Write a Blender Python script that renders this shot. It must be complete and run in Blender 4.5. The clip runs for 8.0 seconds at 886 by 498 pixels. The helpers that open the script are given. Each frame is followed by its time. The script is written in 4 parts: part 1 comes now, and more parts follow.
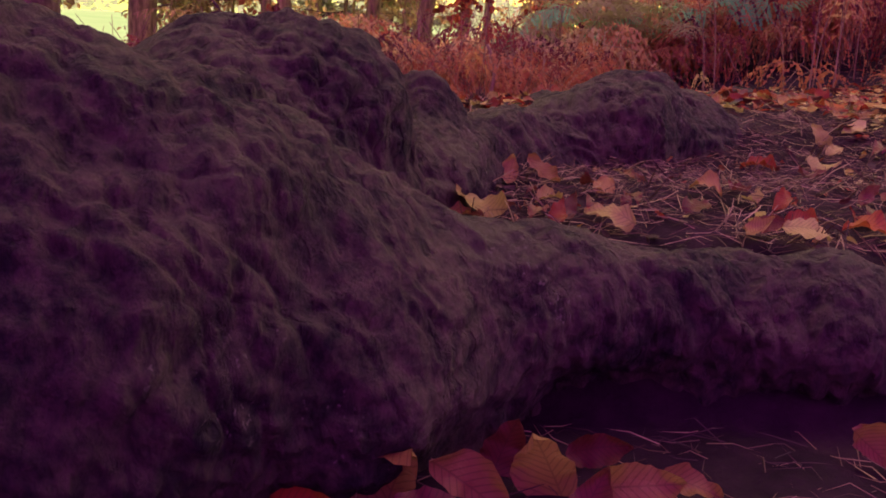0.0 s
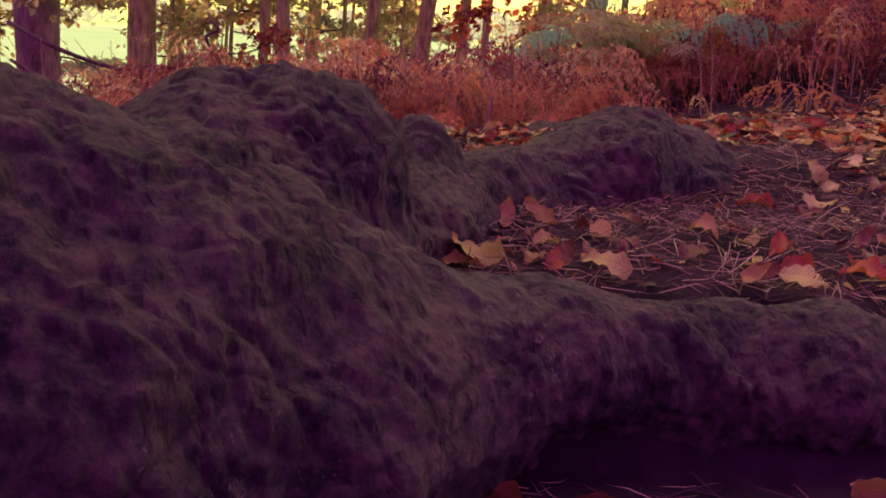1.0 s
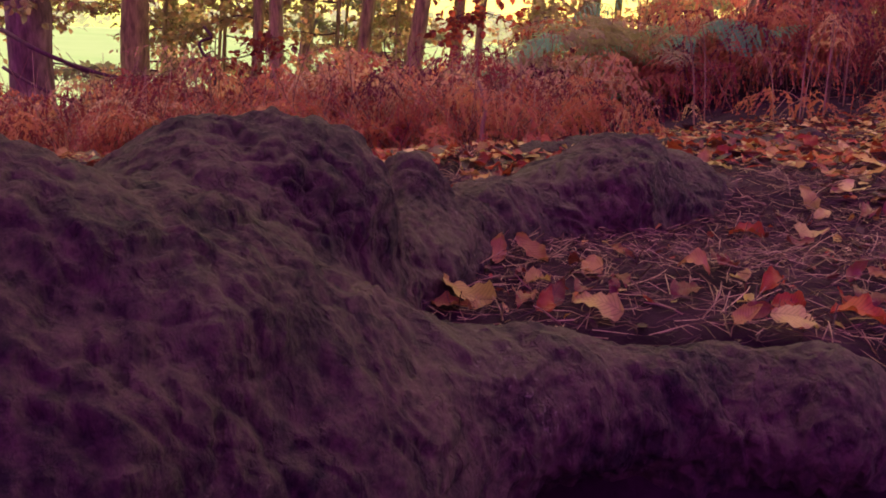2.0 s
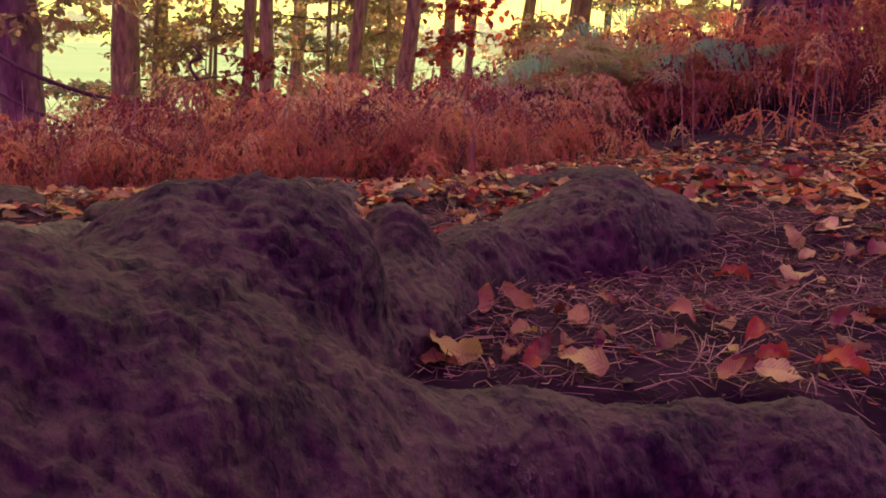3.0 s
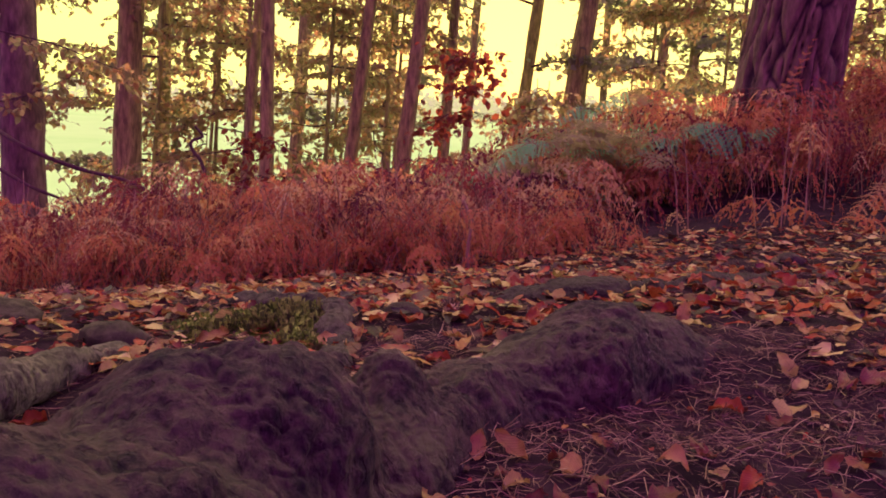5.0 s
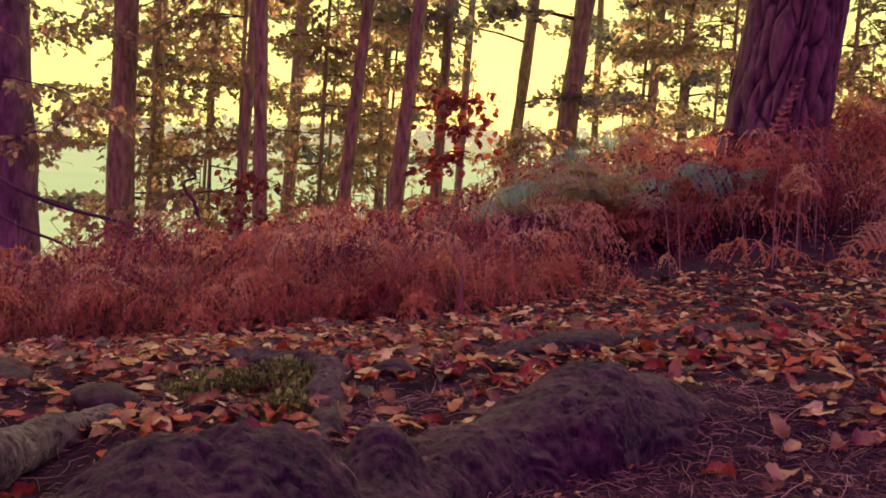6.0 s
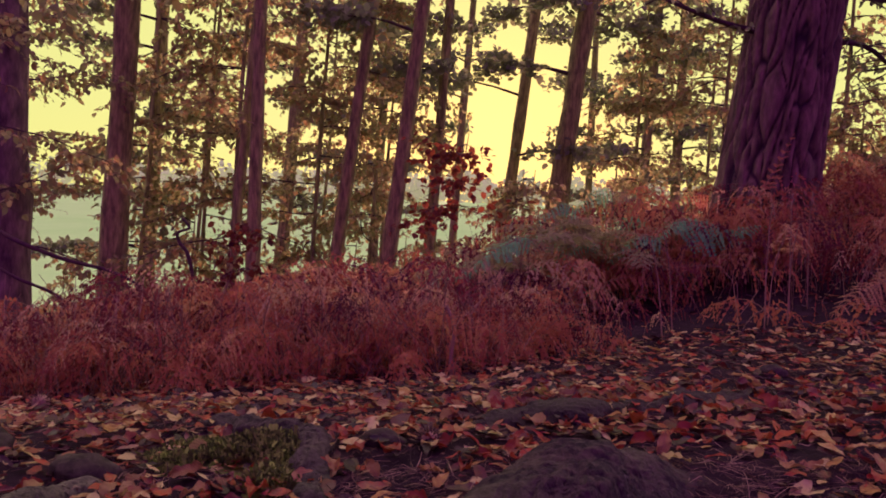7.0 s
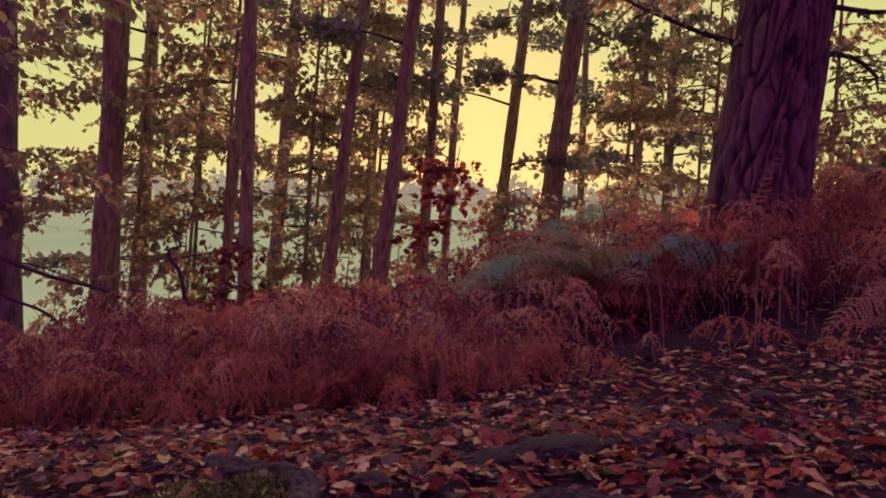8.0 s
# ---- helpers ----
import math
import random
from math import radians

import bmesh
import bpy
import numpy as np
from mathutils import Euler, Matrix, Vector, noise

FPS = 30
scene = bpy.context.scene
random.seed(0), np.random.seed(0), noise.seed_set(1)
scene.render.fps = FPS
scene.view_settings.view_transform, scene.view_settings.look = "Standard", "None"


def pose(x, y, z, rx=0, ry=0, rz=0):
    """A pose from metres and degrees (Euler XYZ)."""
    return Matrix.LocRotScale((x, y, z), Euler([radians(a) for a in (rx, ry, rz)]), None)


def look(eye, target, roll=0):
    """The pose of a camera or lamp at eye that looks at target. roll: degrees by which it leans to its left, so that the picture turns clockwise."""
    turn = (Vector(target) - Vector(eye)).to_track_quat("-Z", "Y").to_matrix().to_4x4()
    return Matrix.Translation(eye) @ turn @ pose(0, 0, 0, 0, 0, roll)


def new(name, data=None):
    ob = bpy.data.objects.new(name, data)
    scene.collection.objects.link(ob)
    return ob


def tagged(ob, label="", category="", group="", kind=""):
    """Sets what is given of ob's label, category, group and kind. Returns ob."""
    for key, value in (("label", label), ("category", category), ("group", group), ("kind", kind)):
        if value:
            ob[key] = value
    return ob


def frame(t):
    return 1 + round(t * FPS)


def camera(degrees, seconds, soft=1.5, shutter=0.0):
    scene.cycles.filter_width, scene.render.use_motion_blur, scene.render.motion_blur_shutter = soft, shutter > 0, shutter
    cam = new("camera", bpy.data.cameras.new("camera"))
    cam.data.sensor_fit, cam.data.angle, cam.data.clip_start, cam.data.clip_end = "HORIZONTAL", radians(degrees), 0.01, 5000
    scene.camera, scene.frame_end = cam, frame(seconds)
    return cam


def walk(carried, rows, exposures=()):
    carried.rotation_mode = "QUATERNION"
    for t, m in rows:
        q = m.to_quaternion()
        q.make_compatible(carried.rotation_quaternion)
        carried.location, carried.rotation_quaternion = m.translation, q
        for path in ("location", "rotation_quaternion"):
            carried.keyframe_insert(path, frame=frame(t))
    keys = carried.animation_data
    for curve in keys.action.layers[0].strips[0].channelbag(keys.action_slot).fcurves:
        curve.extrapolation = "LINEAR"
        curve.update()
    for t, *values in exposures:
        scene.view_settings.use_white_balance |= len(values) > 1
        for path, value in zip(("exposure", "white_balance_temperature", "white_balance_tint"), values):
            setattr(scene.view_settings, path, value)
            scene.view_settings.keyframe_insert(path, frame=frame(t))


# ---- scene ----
cam = camera(53.1, 8.0, 1.8)
EXPOSURES = [(0.0, 1.15, 6550, 108), (1.5, 1.2, 6550, 108), (3.0, 1.2, 6550, 108), (4.0, 1.22, 6550, 109), (5.5, 1.12, 6500, 112),
             (6.0, 0.9, 6400, 116), (6.5, 0.55, 6300, 122), (7.5, 0.08, 6050, 132), (8.0, -0.04, 6050, 134)]
METRES, EYE, TILT, LEAN, TURN = 0.45, 0.30, -12.0, -3.0, 0.0
ROWS = [
    (0.0, 0.0, 0.0, 0.0, 0.0, 0.0, -0.0),
    (0.5, 0.0053, -0.0014, 0.054, -0.03, 0.44, 0.25),
    (1.0, 0.0073, -0.0008, 0.0914, -0.04, 0.84, 0.23),
    (1.5, 0.0124, 0.0039, 0.1414, -0.09, 0.77, 0.3),
    (3.0, 0.0394, -0.0161, 0.3222, -0.78, 1.51, 1.14),
    (3.5, 0.0491, -0.0284, 0.3718, -0.87, 2.47, 0.74),
    (4.0, 0.0452, -0.0359, 0.4428, -0.61, 3.83, 0.79),
    (5.5, 0.0689, -0.0655, 0.6311, -1.08, 6.48, 1.39),
    (6.0, 0.0737, -0.0798, 0.6887, -1.23, 7.67, 1.57),
    (6.5, 0.0959, -0.0732, 0.7362, -1.44, 8.96, 1.47),
    (7.0, 0.1095, -0.0862, 0.7928, -1.64, 10.72, 1.1),
    (7.5, 0.1275, -0.1051, 0.8538, -1.84, 11.62, 1.47),
    (8.0, 0.1382, -0.1248, 0.9687, -1.94, 11.02, 1.8),
]
walk(cam, [(t, pose(0, 0, EYE, TILT, LEAN, TURN) @ pose(METRES * x, METRES * y, METRES * z, 90 + pitch, roll, yaw)) for t, x, y, z, yaw, pitch, roll in ROWS], EXPOSURES)

# ---- sky and sun ----
SUN_WAY = Vector((0.075, 1.0, 0.065)).normalized()
SUN_ELEVATION = math.asin(SUN_WAY.z)
SUN_AZIMUTH = math.atan2(SUN_WAY.x, SUN_WAY.y)

world = bpy.data.worlds.new("evening_sky")
scene.world = world
world.use_nodes = True
wt = world.node_tree
wt.nodes.clear()


def add(tree, kind, **values):
    n = tree.nodes.new(kind)
    for k, v in values.items():
        n.inputs[k].default_value = v
    return n


w_out = add(wt, "ShaderNodeOutputWorld")
w_bg = add(wt, "ShaderNodeBackground", Strength=1.0)
w_sky = add(wt, "ShaderNodeTexSky")
w_sky.sky_type = "NISHITA"
w_sky.sun_disc = False
w_sky.sun_elevation = SUN_ELEVATION
w_sky.sun_rotation = SUN_AZIMUTH
w_co = add(wt, "ShaderNodeTexCoord")
w_dot = add(wt, "ShaderNodeVectorMath")
w_dot.operation = "DOT_PRODUCT"
w_dot.inputs[1].default_value = SUN_WAY
w_map = add(wt, "ShaderNodeMapRange")
w_map.interpolation_type = "SMOOTHSTEP"
w_map.inputs["From Min"].default_value = -0.35
w_map.inputs["From Max"].default_value = 0.9
# dusk light away from the sun, hazy yellow glow around it
w_mix = add(wt, "ShaderNodeMix")
w_mix.data_type = "RGBA"
w_mix.inputs["B"].default_value = (0.37, 0.80, 0.080, 1)
w_lean = add(wt, "ShaderNodeVectorMath")
w_lean.operation = "DOT_PRODUCT"
w_lean.inputs[1].default_value = Vector((0.04, 0.80, 0.60)).normalized()
w_high = add(wt, "ShaderNodeMapRange")
w_high.interpolation_type = "SMOOTHSTEP"
w_high.inputs["From Min"].default_value = 0.35
w_high.inputs["From Max"].default_value = 0.9
w_dusk = add(wt, "ShaderNodeMix")
w_dusk.data_type = "RGBA"
w_dusk.inputs["A"].default_value = (0.26, 0.046, 0.32, 1)
w_dusk.inputs["B"].default_value = (2.8, 2.15, 1.75, 1)
wt.links.new(w_co.outputs["Generated"], w_lean.inputs[0])
wt.links.new(w_lean.outputs["Value"], w_high.inputs["Value"])
wt.links.new(w_high.outputs["Result"], w_dusk.inputs["Factor"])
wt.links.new(w_dusk.outputs["Result"], w_mix.inputs["A"])
w_add = add(wt, "ShaderNodeMix")
w_add.data_type = "RGBA"
w_add.blend_type = "ADD"
w_add.inputs["Factor"].default_value = 0.01
wt.links.new(w_co.outputs["Generated"], w_dot.inputs[0])
wt.links.new(w_dot.outputs["Value"], w_map.inputs["Value"])
wt.links.new(w_map.outputs["Result"], w_mix.inputs["Factor"])
w_core = add(wt, "ShaderNodeMapRange")
w_core.interpolation_type = "SMOOTHSTEP"
w_core.inputs["From Min"].default_value = 0.975
w_core.inputs["From Max"].default_value = 1.0
w_warm = add(wt, "ShaderNodeMix")
w_warm.data_type = "RGBA"
w_warm.inputs["B"].default_value = (0.62, 0.88, 0.065, 1)
wt.links.new(w_dot.outputs["Value"], w_core.inputs["Value"])
wt.links.new(w_core.outputs["Result"], w_warm.inputs["Factor"])
wt.links.new(w_mix.outputs["Result"], w_warm.inputs["A"])
wt.links.new(w_warm.outputs["Result"], w_add.inputs["A"])
wt.links.new(w_sky.outputs["Color"], w_add.inputs["B"])
wt.links.new(w_add.outputs["Result"], w_bg.inputs["Color"])
wt.links.new(w_bg.outputs["Background"], w_out.inputs["Surface"])

sun = new("sun", bpy.data.lights.new("sun", "SUN"))
sun.data.energy = 5.0
sun.data.angle = radians(2.0)
sun.data.color = (1.0, 0.72, 0.26)
sun.matrix_world = look((0, 0, 0), -SUN_WAY)

# ---- materials ----


def material(name, colours, scale=8.0, rough=0.85, bump=0.4, bump_scale=60.0, stretch=(1, 1, 1), source="none",
             detail=6.0, translucent=0.0, gloss=0.5, veins=False):
    """Noise between the colours; source 'object' or 'island' adds a random shade to each piece."""
    m = bpy.data.materials.new(name)
    m.use_nodes = True
    t = m.node_tree
    t.nodes.clear()
    out = add(t, "ShaderNodeOutputMaterial")
    bs = add(t, "ShaderNodeBsdfPrincipled", Roughness=rough)
    bs.inputs["Specular IOR Level"].default_value = gloss
    co = add(t, "ShaderNodeTexCoord")
    mp = add(t, "ShaderNodeMapping")
    mp.inputs["Scale"].default_value = stretch
    t.links.new(co.outputs["Object"], mp.inputs["Vector"])
    nz = add(t, "ShaderNodeTexNoise", Scale=scale, Detail=detail, Roughness=0.62)
    t.links.new(mp.outputs["Vector"], nz.inputs["Vector"])
    ramp = add(t, "ShaderNodeValToRGB")
    while len(ramp.color_ramp.elements) < len(colours):
        ramp.color_ramp.elements.new(0.5)
    for i, c in enumerate(colours):
        e = ramp.color_ramp.elements[i]
        lo, hi = (0.3, 0.7) if source == "none" else (0.0, 1.0)
        e.position = lo + (hi - lo) * i / (len(colours) - 1)
        e.color = (*c, 1)
    value = nz.outputs["Fac"]
    if source != "none":
        info = add(t, "ShaderNodeObjectInfo") if source == "object" else add(t, "ShaderNodeNewGeometry")
        rnd = info.outputs["Random"] if source == "object" else info.outputs["Random Per Island"]
        mix = add(t, "ShaderNodeMath")
        mix.operation = "MULTIPLY_ADD"
        mix.inputs[1].default_value = 0.55
        t.links.new(nz.outputs["Fac"], mix.inputs[0])
        sub = add(t, "ShaderNodeMath")
        sub.operation = "SUBTRACT"
        sub.inputs[1].default_value = 0.27
        t.links.new(rnd, sub.inputs[0])
        t.links.new(sub.outputs[0], mix.inputs[2])
        value = mix.outputs[0]
    t.links.new(value, ramp.inputs["Fac"])
    colour = ramp.outputs["Color"]
    if veins:
        # midrib and slanting side veins along the leaf's own x axis
        xyz = add(t, "ShaderNodeSeparateXYZ")
        t.links.new(co.outputs["Object"], xyz.inputs[0])
        side = add(t, "ShaderNodeMath")
        side.operation = "ABSOLUTE"
        t.links.new(xyz.outputs["Y"], side.inputs[0])
        slant = add(t, "ShaderNodeMath")
        slant.operation = "MULTIPLY_ADD"
        slant.inputs[1].default_value = -0.9
        t.links.new(side.outputs[0], slant.inputs[0])
        t.links.new(xyz.outputs["X"], slant.inputs[2])
        wave = add(t, "ShaderNodeMath")
        wave.operation = "PINGPONG"
        wave.inputs[1].default_value = 0.045
        t.links.new(slant.outputs[0], wave.inputs[0])
        near = add(t, "ShaderNodeMath")
        near.operation = "MINIMUM"
        t.links.new(wave.outputs[0], near.inputs[0])
        t.links.new(side.outputs[0], near.inputs[1])
        line = add(t, "ShaderNodeMapRange")
        line.inputs["From Max"].default_value = 0.016
        line.inputs["To Min"].default_value = 0.62
        t.links.new(near.outputs[0], line.inputs["Value"])
        lined = add(t, "ShaderNodeVectorMath")
        lined.operation = "SCALE"
        t.links.new(colour, lined.inputs[0])
        t.links.new(line.outputs["Result"], lined.inputs["Scale"])
        colour = lined.outputs["Vector"]
    t.links.new(colour, bs.inputs["Base Color"])
    if bump:
        nb = add(t, "ShaderNodeTexNoise", Scale=bump_scale, Detail=7.0, Roughness=0.7)
        t.links.new(mp.outputs["Vector"], nb.inputs["Vector"])
        bp = add(t, "ShaderNodeBump", Strength=bump, Distance=0.01)
        t.links.new(nb.outputs["Fac"], bp.inputs["Height"])
        t.links.new(bp.outputs["Normal"], bs.inputs["Normal"])
    last = bs.outputs["BSDF"]
    if translucent:
        tl = add(t, "ShaderNodeBsdfTranslucent")
        t.links.new(colour, tl.inputs["Color"])
        ms = add(t, "ShaderNodeMixShader", Fac=translucent)
        t.links.new(last, ms.inputs[1])
        t.links.new(tl.outputs["BSDF"], ms.inputs[2])
        last = ms.outputs["Shader"]
    t.links.new(last, out.inputs["Surface"])
    return m




def bark_material(name, dark, light, moss, moss_low=0.5):
    """Fibrous flaking bark: fine streaks over broad stains, crevice shade in the colour, thin moss."""
    m = bpy.data.materials.new(name)
    m.use_nodes = True
    t = m.node_tree
    bs = t.nodes["Principled BSDF"]
    bs.inputs["Roughness"].default_value = 0.92
    bs.inputs["Specular IOR Level"].default_value = 0.5
    co = add(t, "ShaderNodeTexCoord")
    mp = add(t, "ShaderNodeMapping")
    mp.inputs["Rotation"].default_value = (0, radians(18), 0)
    mp.inputs["Scale"].default_value = (1, 1, 0.75)
    t.links.new(co.outputs["Object"], mp.inputs["Vector"])
    fine = add(t, "ShaderNodeTexNoise", Scale=62, Detail=8, Roughness=0.68)
    t.links.new(mp.outputs["Vector"], fine.inputs["Vector"])
    broad = add(t, "ShaderNodeTexNoise", Scale=9, Detail=6, Roughness=0.6)
    t.links.new(co.outputs["Object"], broad.inputs["Vector"])
    both = add(t, "ShaderNodeMath")
    both.operation = "MULTIPLY_ADD"
    both.inputs[1].default_value = 0.6
    half = add(t, "ShaderNodeMath")
    half.operation = "MULTIPLY"
    half.inputs[1].default_value = 0.5
    t.links.new(broad.outputs["Fac"], half.inputs[0])
    t.links.new(fine.outputs["Fac"], both.inputs[0])
    t.links.new(half.outputs[0], both.inputs[2])
    ramp = add(t, "ShaderNodeValToRGB")
    ramp.color_ramp.elements[0].position = 0.44
    ramp.color_ramp.elements[0].color = (*dark, 1)
    ramp.color_ramp.elements[1].position = 0.68
    ramp.color_ramp.elements[1].color = (*light, 1)
    t.links.new(both.outputs[0], ramp.inputs["Fac"])
    # slits that sink in the bump are halved in colour as painted crevice shade
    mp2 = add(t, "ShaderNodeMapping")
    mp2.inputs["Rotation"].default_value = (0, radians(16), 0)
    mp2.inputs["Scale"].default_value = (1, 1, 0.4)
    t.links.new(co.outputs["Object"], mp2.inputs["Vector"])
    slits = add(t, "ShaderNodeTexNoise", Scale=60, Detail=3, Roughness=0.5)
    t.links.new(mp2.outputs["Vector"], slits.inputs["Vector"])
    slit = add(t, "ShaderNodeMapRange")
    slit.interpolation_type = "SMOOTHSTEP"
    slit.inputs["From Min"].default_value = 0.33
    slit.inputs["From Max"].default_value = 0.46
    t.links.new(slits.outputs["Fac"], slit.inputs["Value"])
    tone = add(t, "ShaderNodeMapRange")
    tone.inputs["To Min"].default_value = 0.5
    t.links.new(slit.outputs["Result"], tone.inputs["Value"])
    specks = add(t, "ShaderNodeTexNoise", Scale=190, Detail=2)
    t.links.new(mp.outputs["Vector"], specks.inputs["Vector"])
    lichen = add(t, "ShaderNodeTexNoise", Scale=11, Detail=3)
    t.links.new(co.outputs["Object"], lichen.inputs["Vector"])
    seldom = add(t, "ShaderNodeMath")
    seldom.operation = "MULTIPLY"
    t.links.new(specks.outputs["Fac"], seldom.inputs[0])
    t.links.new(lichen.outputs["Fac"], seldom.inputs[1])
    fleck = add(t, "ShaderNodeMapRange")
    fleck.inputs["From Min"].default_value = 0.42
    fleck.inputs["From Max"].default_value = 0.50
    t.links.new(seldom.outputs[0], fleck.inputs["Value"])
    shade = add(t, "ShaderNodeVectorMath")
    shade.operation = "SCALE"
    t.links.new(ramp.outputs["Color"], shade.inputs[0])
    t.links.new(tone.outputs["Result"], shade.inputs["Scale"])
    spotted = add(t, "ShaderNodeMix")
    spotted.data_type = "RGBA"
    spotted.inputs["B"].default_value = (0.17, 0.15, 0.11, 1)
    t.links.new(fleck.outputs["Result"], spotted.inputs["Factor"])
    t.links.new(shade.outputs["Vector"], spotted.inputs["A"])
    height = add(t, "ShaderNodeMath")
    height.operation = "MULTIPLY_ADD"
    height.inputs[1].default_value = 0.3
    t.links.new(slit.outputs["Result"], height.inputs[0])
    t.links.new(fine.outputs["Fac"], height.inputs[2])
    patch = add(t, "ShaderNodeTexNoise", Scale=6, Detail=8, Roughness=0.7)
    t.links.new(co.outputs["Object"], patch.inputs["Vector"])
    cover = add(t, "ShaderNodeMapRange")
    cover.inputs["From Min"].default_value = moss_low
    cover.inputs["From Max"].default_value = moss_low + 0.12
    cover.inputs["To Max"].default_value = 0.7
    t.links.new(patch.outputs["Fac"], cover.inputs["Value"])
    # moss keeps to up-facing bark; its tone also paints light on the crests
    geo = add(t, "ShaderNodeNewGeometry")
    up = add(t, "ShaderNodeSeparateXYZ")
    t.links.new(geo.outputs["Normal"], up.inputs[0])
    top = add(t, "ShaderNodeMapRange")
    top.interpolation_type = "SMOOTHSTEP"
    top.inputs["From Min"].default_value = 0.2
    top.inputs["From Max"].default_value = 0.85
    t.links.new(up.outputs["Z"], top.inputs["Value"])
    moss_toplight = add(t, "ShaderNodeMath")
    moss_toplight.operation = "MULTIPLY"
    t.links.new(cover.outputs["Result"], moss_toplight.inputs[0])
    t.links.new(top.outputs["Result"], moss_toplight.inputs[1])
    mix = add(t, "ShaderNodeMix")
    mix.data_type = "RGBA"
    mix.inputs["B"].default_value = (*moss, 1)
    t.links.new(moss_toplight.outputs[0], mix.inputs["Factor"])
    t.links.new(spotted.outputs["Result"], mix.inputs["A"])
    t.links.new(mix.outputs["Result"], bs.inputs["Base Color"])
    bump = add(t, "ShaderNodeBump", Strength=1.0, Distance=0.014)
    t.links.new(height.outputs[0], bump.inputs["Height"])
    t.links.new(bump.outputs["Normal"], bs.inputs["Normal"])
    return m


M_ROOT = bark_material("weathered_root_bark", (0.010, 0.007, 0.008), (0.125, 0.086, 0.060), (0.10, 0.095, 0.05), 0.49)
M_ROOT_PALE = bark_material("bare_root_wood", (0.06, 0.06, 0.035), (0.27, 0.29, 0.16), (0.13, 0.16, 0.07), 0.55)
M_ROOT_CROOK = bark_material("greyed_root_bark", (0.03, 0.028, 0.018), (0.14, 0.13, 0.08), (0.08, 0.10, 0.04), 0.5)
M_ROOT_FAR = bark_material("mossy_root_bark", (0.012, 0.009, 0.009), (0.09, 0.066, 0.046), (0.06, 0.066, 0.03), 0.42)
M_SOIL = material("forest_soil", [(0.014, 0.008, 0.011), (0.034, 0.018, 0.025), (0.065, 0.034, 0.042)], 9, 0.95, 0.8, 90, gloss=0.1)
# overbright green puts haze and backlight into the far meadow's base colour
M_MEADOW = material("meadow_grass_with_haze", [(0.26, 0.84, 0.20), (0.40, 0.92, 0.28)], 0.06, 0.95, 0.0)
M_NEEDLE = material("dry_pine_needles", [(0.03, 0.016, 0.011), (0.07, 0.036, 0.022), (0.15, 0.085, 0.042), (0.52, 0.40, 0.19)], 20, 0.7, 0, source="island")
M_LEAF_TAN = material("tan_fallen_leaf", [(0.34, 0.15, 0.05), (0.56, 0.31, 0.10)], 7, 0.42, 0.35, 30, source="object", translucent=0.3, veins=True)
M_LEAF_RED = material("red_fallen_leaf", [(0.30, 0.045, 0.014), (0.54, 0.13, 0.03)], 5, 0.42, 0.35, 30, source="object", translucent=0.3, veins=True)
M_LEAF_PALE = material("pale_fallen_leaf", [(0.44, 0.31, 0.07), (0.66, 0.55, 0.17)], 7, 0.42, 0.35, 30, source="object", translucent=0.3, veins=True)
M_LEAF_BROWN = material("brown_fallen_leaf", [(0.16, 0.035, 0.022), (0.28, 0.08, 0.05)], 5, 0.42, 0.35, 30, source="object", translucent=0.25, veins=True)
M_LITTER = material("leaf_litter", [(0.025, 0.010, 0.016), (0.05, 0.016, 0.026), (0.08, 0.022, 0.032), (0.12, 0.028, 0.03), (0.16, 0.034, 0.03), (0.36, 0.042, 0.022), (0.60, 0.10, 0.024), (0.32, 0.13, 0.06), (0.52, 0.27, 0.05), (0.66, 0.54, 0.18), (0.72, 0.63, 0.24)],
                    45, 0.42, 0.2, 160, source="island", translucent=0.3)
M_BRACKEN = material("dead_bracken", [(0.12, 0.030, 0.045), (0.30, 0.072, 0.052), (0.56, 0.20, 0.085), (0.66, 0.34, 0.13), (0.68, 0.50, 0.25)], 1.6, 0.75, 0,
                     source="island", translucent=0.6)
M_BRACKEN_STEM = material("dry_bracken_stems", [(0.13, 0.065, 0.03), (0.46, 0.33, 0.15)], 8, 0.7, 0, source="island")
M_FERN = material("green_fern", [(0.08, 0.50, 0.13), (0.17, 0.70, 0.25)], 6, 0.7, 0, source="island", translucent=0.4)
M_FERN_YELLOW = material("yellowing_fern", [(0.50, 0.29, 0.09), (0.70, 0.50, 0.18)], 6, 0.7, 0, source="island", translucent=0.45)
M_FERN_OLIVE = material("fading_bracken", [(0.22, 0.24, 0.09), (0.44, 0.42, 0.17)], 6, 0.7, 0, source="island", translucent=0.5)
M_PINE_BARK = material("pine_bark", [(0.06, 0.046, 0.03), (0.20, 0.16, 0.09), (0.38, 0.32, 0.18)], 14, 0.9, 1.0, 24, (1, 1, 0.3))
M_PLATES = material("plated_pine_bark", [(0.06, 0.05, 0.024), (0.19, 0.155, 0.07), (0.36, 0.30, 0.14)], 14, 0.9, 1.0, 24, (1, 1, 0.3))
# furrows get a darker bark colour, which also paints in their shade
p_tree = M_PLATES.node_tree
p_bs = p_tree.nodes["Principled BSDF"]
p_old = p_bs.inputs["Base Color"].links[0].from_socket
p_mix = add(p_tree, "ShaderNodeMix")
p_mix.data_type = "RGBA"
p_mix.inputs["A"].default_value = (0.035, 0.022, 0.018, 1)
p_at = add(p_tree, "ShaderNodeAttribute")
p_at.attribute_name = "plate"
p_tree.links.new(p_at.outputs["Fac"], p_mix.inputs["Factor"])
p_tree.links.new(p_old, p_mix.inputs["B"])
